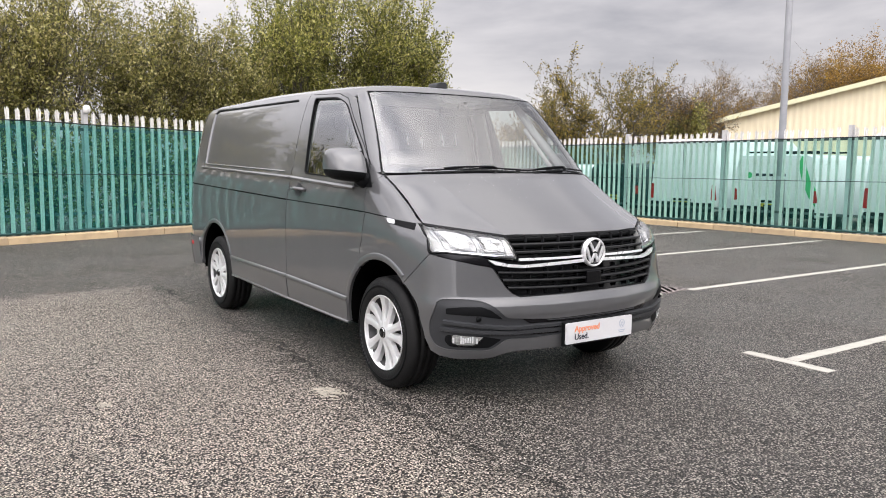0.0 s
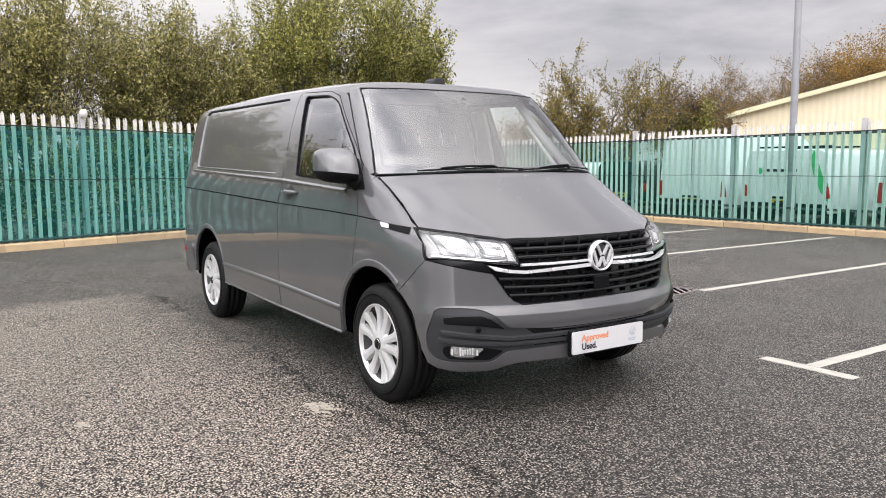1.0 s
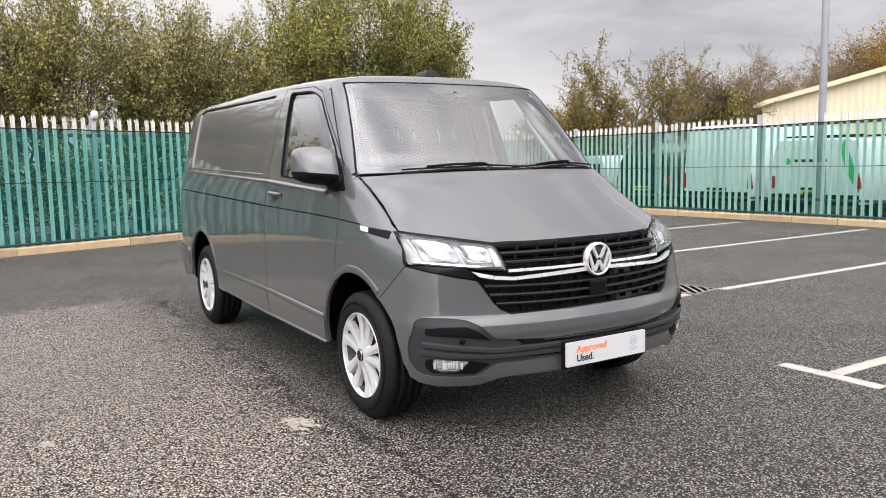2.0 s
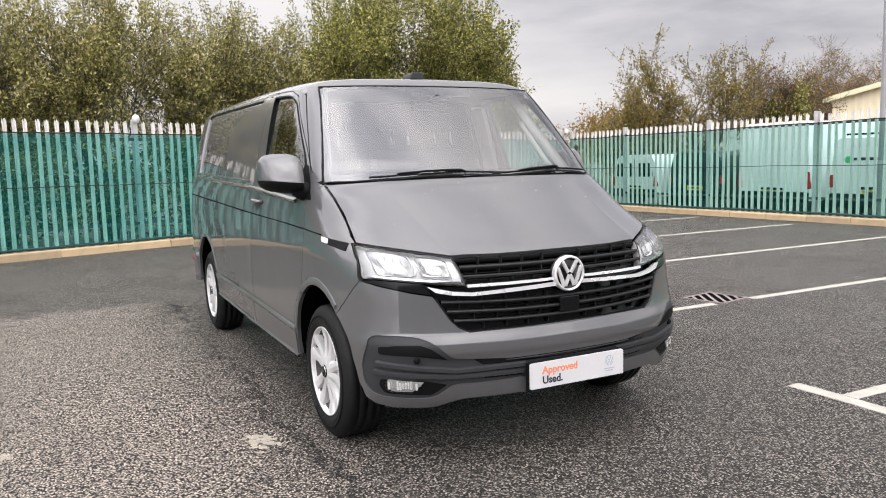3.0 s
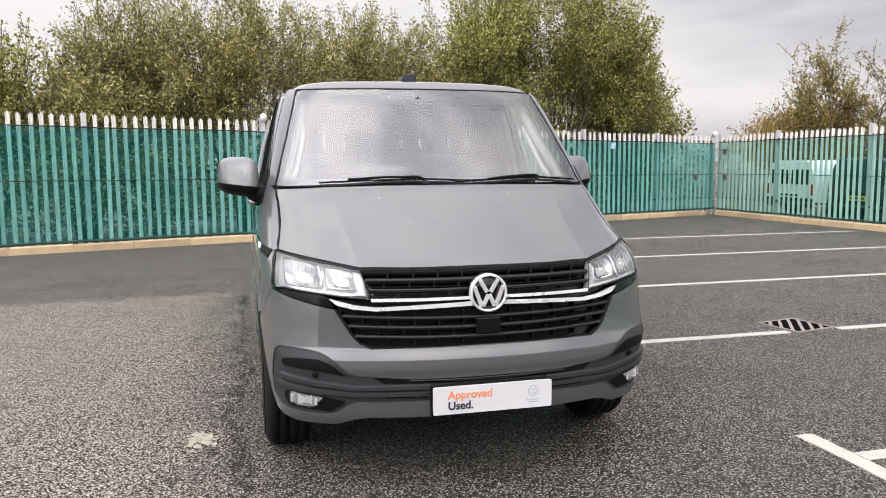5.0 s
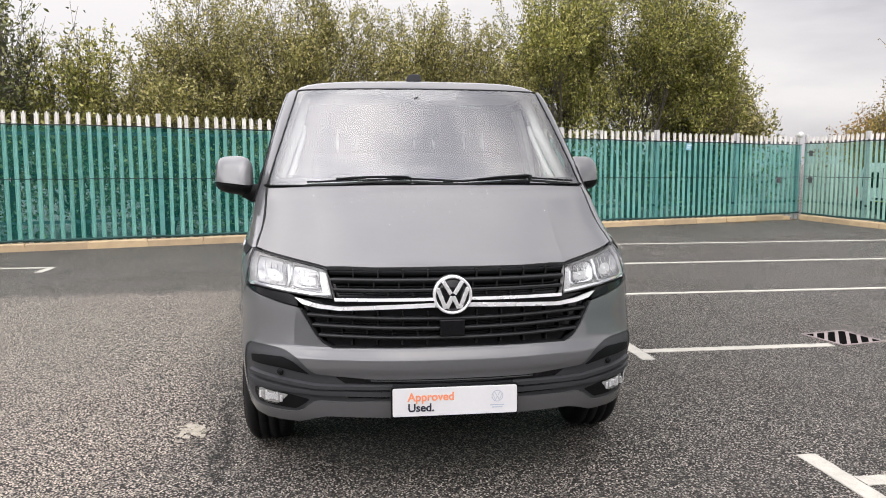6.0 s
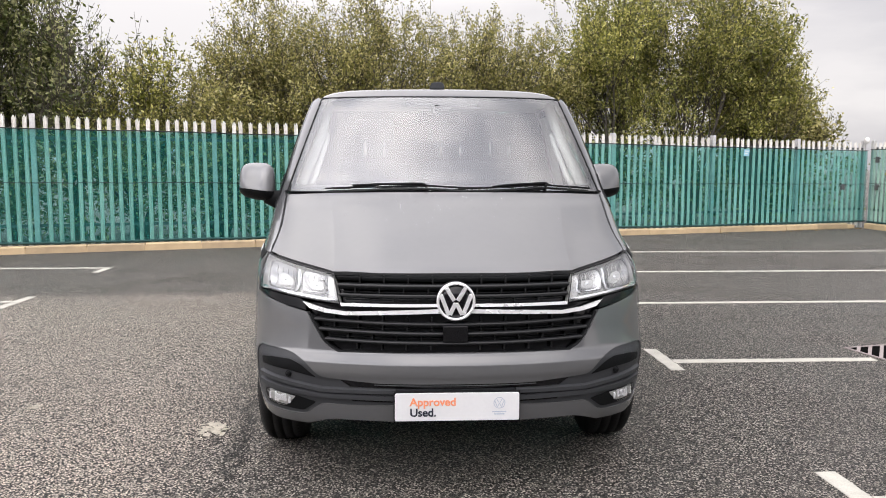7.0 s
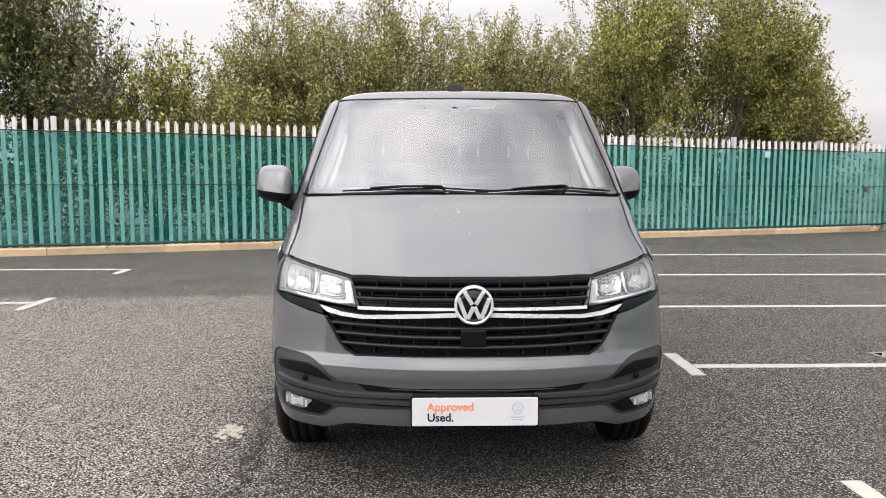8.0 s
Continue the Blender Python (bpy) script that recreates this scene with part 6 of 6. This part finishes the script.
    part("side_repeater", skin(rounded([(0.792, 1.019), (0.722, 1.013), (0.708, 0.989), (0.770, 0.995)], 0.005, 2), pl, 0.007, 0.006, 0.03, 0.03), M_WHITELENS, van, "clear side repeater lamp", True)
    # flat charcoal patch stands in for the shaded dish behind the handle
    part("handle_recess", skin(rounded([(2.080, 1.110), (2.095, 1.165), (2.03, 1.200), (1.965, 1.165), (1.98, 1.115), (2.03, 1.092)], 0.02, 4), pl, 0.0015, 0.002), M_TRIM, d, "", True)
    path = [side_map(y, z, o, s) for y, z, o in ((2.115, 1.152, 0.002), (2.105, 1.152, 0.030), (2.02, 1.150, 0.038), (1.925, 1.148, 0.030), (1.912, 1.148, 0.002))]
    part("door_handle", tube(path, [0.012, 0.013, 0.014, 0.013, 0.012], 10), M_PAINT, d, "painted pull handle", True)
    # near-black backing puts the shade into the shut lines, and into the wheel housings
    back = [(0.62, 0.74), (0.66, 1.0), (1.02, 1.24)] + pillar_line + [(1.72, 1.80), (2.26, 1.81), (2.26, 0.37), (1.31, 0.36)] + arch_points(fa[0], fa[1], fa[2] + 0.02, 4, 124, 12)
    part("inner_panel", skin(back, pl, -0.022, 0.0, 0.12, 0.08, holes=[[(1.70 + (y - 1.70) * 1.05, 1.53 + (z - 1.53) * 1.05) for y, z in win]]), M_SHADE_BLACK, van, "", True)
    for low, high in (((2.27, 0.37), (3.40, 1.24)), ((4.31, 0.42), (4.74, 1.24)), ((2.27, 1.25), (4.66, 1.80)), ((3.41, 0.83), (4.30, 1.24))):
        part("inner_panel", skin([low, (high[0], low[1]), high, (low[0], high[1])], pl, -0.024, 0.0, 0.2, 0.08), M_SHADE_BLACK, van, "", True)
    for (cy, cz, rr) in (fa, ra):
        bm = bmesh.new()
        prof = arch_points(cy, cz, rr + 0.012, -5, 185, 20)
        rows = [[bm.verts.new((s * x, y, z)) for x in (side_x(y, max(z, 0.3)) - 0.012, 0.60)] for y, z in prof]
        for a, b in zip(rows, rows[1:]):
            bm.faces.new((a[0], a[1], b[1], b[0]))
        bm.faces.new([q[1] for q in rows])
        part("wheel_housing", bm, M_SHADE_BLACK, van, "", True)
    rb = [(4.262, 0.375), (4.29, 0.47), (4.30, 0.62), (4.86, 0.63), (4.86, 0.40), (4.50, 0.345)]
    part("rear_bumper", skin(rb, pl, 0.014, 0.03, 0.05, 0.06), M_PAINT, van, "", True)
    part("rear_reflector", skin([(4.47, 0.545), (4.47, 0.575), (4.58, 0.578), (4.58, 0.548)], pl, 0.018, 0.01), M_RED, van, "", True)
    # door mirror
    c = Vector((-1.022, 1.150, 1.328)) if s < 0 else Vector((0.945, 1.33, 1.328))
    for name, lo, hi, mat, lab in (("mirror_cap", -0.42, 1.0, M_PAINT, "painted door mirror cap"), ("mirror_base", -1.0, -0.45, M_BLACK, "black lower mirror shell")):
        bm = bmesh.new()
        rows = []
        nv, nu = 18, 36
        for j in range(nv + 1):
            w = lo + (hi - lo) * math.sin(0.5 * math.pi * j / nv) if hi == 1.0 else lo + (hi - lo) * (1 - math.cos(0.5 * math.pi * j / nv))
            wide = (1 - abs(w) ** 4.2) ** (1 / 3.0) if abs(w) < 1 else 0.0
            nose = math.sqrt(max(0.0, 1 - ((w + 1) / 2) ** 2.6)) * min(1.0, math.sqrt(max(0.0, 1 - max(0.0, -w - 0.35) ** 2 / 0.4225)))
            row = []
            for i in range(nu):
                a = 2 * math.pi * i / nu
                ca, sa = math.cos(a), math.sin(a)
                ex = math.copysign(abs(ca) ** 0.62, ca) * wide
                ey = math.copysign(abs(sa) ** 0.95, sa)
                y = ey * (0.125 * nose if ey < 0 else 0.095 * wide) + 0.05 * ex * s
                x = ex * 0.104 * (1.0 - 0.05 * w)
                z = w * 0.101 + 0.016 * s * ex * (0.5 - 0.5 * w)
                row.append(bm.verts.new(c + Vector((x, y + 0.012 * w, z))))
            rows.append(row)
        for a, b in zip(rows, rows[1:]):
            for i in range(nu):
                k = (i + 1) % nu
                bm.faces.new((a[i], a[k], b[k], b[i]))
        bmesh.ops.remove_doubles(bm, verts=bm.verts, dist=1e-5)
        bmesh.ops.recalc_face_normals(bm, faces=bm.faces)
        m = part(name, bm, mat, d, lab, True)
    part("mirror_glass", prism(rounded([(c.x - 0.07, c.z - 0.055), (c.x + 0.07, c.z - 0.055), (c.x + 0.065, c.z + 0.066), (c.x - 0.065, c.z + 0.066)], 0.02, 4), "y", c.y + 0.090, c.y + 0.102), M_CHROME, d, "mirror glass")
    part("mirror_arm", tube([Vector((s * 0.870, c.y - 0.03, 1.225)), Vector((c.x - s * 0.107, c.y - 0.05, 1.232)), Vector((c.x - s * 0.057, c.y - 0.07, 1.248))], [0.058, 0.050, 0.036], 14), M_BLACK, d, "", True)

# -- wheels --
def build_wheel(s, cy):
    """Sixteen-inch alloy with ten broad spokes in five pairs; modelled about its centre, outside towards -x."""
    c = Vector((s * 0.925, cy, WZ))
    o = -1 if s < 0 else 1
    P = lambda prof: [(r, o * a) for r, a in prof]
    wheel = part("wheel", revolved(P([(0.2150, -0.010), (0.2185, 0.001), (0.2230, 0.002), (0.225, -0.001), (0.223, -0.012), (0.210, -0.02)]), c, "x", 56), M_ALLOY, van, "silver alloy wheel", True)
    part("barrel", revolved(P([(0.207, -0.021), (0.203, -0.06), (0.200, -0.17)]), c, "x", 48), M_RAIL, wheel, "", True)
    prof = [(0.222, -0.008), (0.236, 0.004), (0.262, 0.009), (0.292, 0.004), (0.312, -0.006), (0.326, -0.018), (0.333, -0.030), (0.335, -0.055), (0.328, -0.056), (0.328, -0.063), (0.336, -0.064), (0.337, -0.098), (0.329, -0.099), (0.329, -0.108), (0.337, -0.109), (0.336, -0.145), (0.328, -0.146), (0.328, -0.153), (0.335, -0.154), (0.331, -0.185), (0.315, -0.205), (0.27, -0.212), (0.225, -0.20)]
    bm = revolved(P(prof), c, "x", 72)
    for k in range(66):
        a = 2 * math.pi * k / 66
        for al, w in ((-0.042, 0.016), (-0.170, 0.022)):
            q = c + Vector((o * al, 0.3262 * math.cos(a), 0.3262 * math.sin(a)))
            m = Matrix.Translation(q) @ Matrix.Rotation(a, 4, "X")
            made = bmesh.ops.create_cube(bm, size=1.0)["verts"]
            for v in made:
                v.co = m @ Vector((v.co.x * w, v.co.y * 0.011, v.co.z * 0.020))
    part("tyre", bm, M_RUBBER, wheel, "black road tyre", True)
    part("sidewall_band", revolved(P([(0.272, 0.0085), (0.272, 0.0102), (0.288, 0.0072), (0.288, 0.005)]), c, "x", 72), M_BLACK, wheel, "", True)
    rnd = random.Random(5)
    for a0, count in ((35, 9), (215, 10)):        # raised sidewall marks, too small to read
        for k in range(count):
            a = radians(a0 + 5.2 * k)
            m = Matrix.Translation(c) @ Matrix.Rotation(a, 4, "X") @ Matrix.Translation((o * 0.0085, 0, 0.262))
            bm = box(-0.002, 0.002, -0.006 * rnd.uniform(0.6, 1.1), 0.006, -0.009, 0.009)
            bmesh.ops.transform(bm, matrix=m, verts=bm.verts)
            part("sidewall_mark", bm, M_TRIM, wheel)
    for k in range(5):
        for side in (-1, 1):
            a = 2 * math.pi * k / 5 + radians(9) + side * radians(14.0)
            bm = bmesh.new()
            secs = []
            for r, w, al in ((0.045, 0.024, -0.004), (0.10, 0.0225, -0.012), (0.16, 0.0260, -0.013), (0.218, 0.037, -0.003)):
                skew = -side * 0.006 * (1 - r / 0.2)
                q = []
                for du, da in ((-w, -0.030), (-w * 0.92, -0.002), (-w * 0.2, 0.002), (w * 0.8, -0.003), (w, -0.030)):
                    loc = Vector((o * (al + da), du + skew, r))
                    q.append(bm.verts.new(c + Matrix.Rotation(a, 3, "X") @ loc))
                secs.append(q)
            for u, v in zip(secs, secs[1:]):
                for i in range(4):
                    bm.faces.new((u[i], u[i + 1], v[i + 1], v[i]))
            bmesh.ops.recalc_face_normals(bm, faces=bm.faces)
            part("spoke", bm, M_ALLOY, wheel)
        a = 2 * math.pi * k / 5 + radians(9)
        q = c + Vector((-o * 0.008, 0.058 * math.sin(-a), 0.058 * math.cos(a)))
        part("wheel_bolt", revolved(P([(0.001, 0.0), (0.009, 0.0), (0.010, -0.01)]), q, "x", 10), M_POST, wheel)
    part("hub", revolved(P([(0.034, 0.0), (0.05, -0.004), (0.075, -0.012), (0.082, -0.03)]), c, "x", 32), M_ALLOY, wheel, "", True)
    cap = revolved(P([(0.001, 0.006), (0.030, 0.005), (0.033, 0.002), (0.034, -0.004)]), c, "x", 32)
    part("centre_cap", cap, M_GLOSSBLACK, wheel, "black centre cap", True)
    part("cap_ring", revolved(P([(0.026, 0.0068), (0.029, 0.0068), (0.030, 0.0055)]), c, "x", 32), M_CHROME, wheel)
    part("brake_disc", revolved(P([(0.03, -0.062), (0.145, -0.062), (0.147, -0.07), (0.147, -0.085)]), c, "x", 40), M_RAIL, wheel, "dull steel brake disc", True)
    # flat near-black disc stands in for the shade inside the rim
    part("back_shade", revolved(P([(0.03, -0.10), (0.203, -0.10)]), c, "x", 32), M_SHADE_BLACK, wheel)
    part("caliper", box(min(c.x - o * 0.05, c.x - o * 0.10), max(c.x - o * 0.05, c.x - o * 0.10), cy + 0.085, cy + 0.165, WZ - 0.06, WZ + 0.07, 0.01), M_POST, wheel)


for s in (-1, 1):
    for cy in (FY, RY):
        build_wheel(s, cy)

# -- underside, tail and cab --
# middle and front boxes near-black, putting the belly's shade into the colour
part("underbody", box(-0.80, 0.80, 1.32, 3.40, 0.27, 0.40, 0.02), M_SHADE_BLACK, van)
part("underbody", box(-0.58, 0.58, 0.42, 1.34, 0.29, 0.42, 0.02), M_SHADE_BLACK, van)
part("underbody", box(-0.58, 0.58, 3.38, 4.70, 0.28, 0.45, 0.02), M_BLACK, van)
for y in (FY, RY):
    part("axle", tube([(-0.8, y, WZ - 0.03), (0.8, y, WZ - 0.03)], 0.045, 10), M_BLACK, van, "", True)
part("engine_bulkhead", box(-0.80, 0.80, 0.42, 0.46, 0.30, 0.90), M_SHADE_BLACK, van)
part("tail", prism(rounded([(-0.78, 0.45), (0.78, 0.45), (0.80, 1.1), (0.70, 1.78), (0.6, 1.83), (-0.6, 1.83), (-0.70, 1.78), (-0.80, 1.1)], 0.04, 3), "y", 4.80, 4.845), M_PAINT, van, "plain grey tailgate")
part("dashboard", prism(rounded([(0.93, 0.80), (0.93, 1.205), (1.05, 1.235), (1.36, 1.235), (1.50, 1.16), (1.52, 0.80)], 0.05, 4), "x", -0.82, 0.82), M_DASH, van, "charcoal dashboard")
part("instrument_hood", prism(rounded([(1.18, 1.22), (1.22, 1.30), (1.42, 1.295), (1.50, 1.22)], 0.03, 4), "x", -0.62, -0.24), M_DASH, van)
wheel_c = Vector((-0.43, 1.60, 1.16))
ring = [wheel_c + Matrix.Rotation(radians(-58), 3, "X") @ Vector((0.19 * math.cos(2 * math.pi * k / 36), 0.19 * math.sin(2 * math.pi * k / 36), 0)) for k in range(37)]
sw = part("steering_wheel", tube(ring, 0.016, 8, False), M_BLACK, van, "", True)
part("steering_hub", tube([wheel_c, wheel_c + Vector((0, -0.2, -0.10))], [0.07, 0.05], 12), M_BLACK, sw, "", True)
part("bulkhead", prism([(-0.88, 0.45), (0.88, 0.45), (0.87, 1.15), (0.72, 1.78), (-0.72, 1.78), (-0.87, 1.15)], "y", 2.32, 2.36), M_BULK, van, "grey load-space bulkhead")
part("cab_floor", box(-0.86, 0.86, 1.36, 2.34, 0.50, 0.56), M_DASH, van)
part("headlining", box(-0.70, 0.70, 1.60, 2.33, 1.795, 1.815), M_LINING, van)
for sx in (-1, 1):
    part("pillar_trim", tube([(sx * 0.80, 1.12, 1.26), (sx * 0.70, 1.40, 1.58), (sx * 0.66, 1.56, 1.77)], 0.03, 8), M_LINING, van, "pale pillar trim", True)
    part("b_pillar_trim", skin([(2.08, 0.6), (2.08, 1.76), (2.24, 1.76), (2.24, 0.6)], side_place(sx), -0.035, 0.03, 0.1, 0.08), M_LINING, van, "", True)
    part("grab_handle", tube([(sx * 0.745, 1.22, 1.30), (sx * 0.715, 1.26, 1.36), (sx * 0.665, 1.42, 1.56), (sx * 0.665, 1.46, 1.60)], 0.014, 8), M_LINING, van, "pale grab handle", True)
    part("door_lining", skin([(1.15, 0.84), (1.15, 1.215), (2.15, 1.25), (2.15, 0.6), (1.34, 0.6)], side_place(sx), -0.05, 0.0, 0.1, 0.1), M_DASH, van, "", True)


def build_seat(x0, x1, posts):
    seat = part("cab_seat", box(x0, x1, 1.62, 2.12, 0.74, 0.90, 0.05, 4), M_SEAT, van, "dark grey fabric cab seat", True)
    bm = box(x0 + 0.01, x1 - 0.01, 0, 0.13, 0, 0.62, 0.05, 4)
    bmesh.ops.transform(bm, matrix=pose(0, 2.03, 0.86, -12, 0, 0), verts=bm.verts)
    part("seat_back", bm, M_SEAT, seat, "", True)
    for p in posts:
        bm = box(p - 0.13, p + 0.13, 2.19, 2.28, 1.580, 1.735, 0.04, 4)
        part("headrest", bm, M_SEAT, seat, "", True)
        for q in (-0.065, 0.065):
            part("headrest_post", tube([(p + q, 2.125, 1.485), (p + q, 2.150, 1.585)], 0.008, 10), M_BADGE, seat, "bright headrest post", True)


build_seat(-0.66, -0.17, (-0.415,))
build_seat(-0.10, 0.66, (0.10, 0.435))

# rain beads left on the bonnet
rnd = random.Random(12)
bm = bmesh.new()
for k in range(150):
    x, z = rnd.gauss(-0.10, 0.26), 1.265 - abs(rnd.gauss(0, 0.07))
    if abs(x) > 0.75:
        continue
    p, r = front_map(x, z, 0.0), rnd.uniform(0.0016, 0.0036)
    made = bmesh.ops.create_icosphere(bm, subdivisions=1, radius=r)["verts"]
    n = (front_map(x, z, 0.01) - p).normalized()
    turn = n.to_track_quat("Z", "Y").to_matrix()
    for v in made:
        v.co = p + turn @ Vector((v.co.x, v.co.y, v.co.z * 0.5))
beads = part("rain_bead", bm, M_LENS, van, "", True)
tagged(beads, kind="stuff")
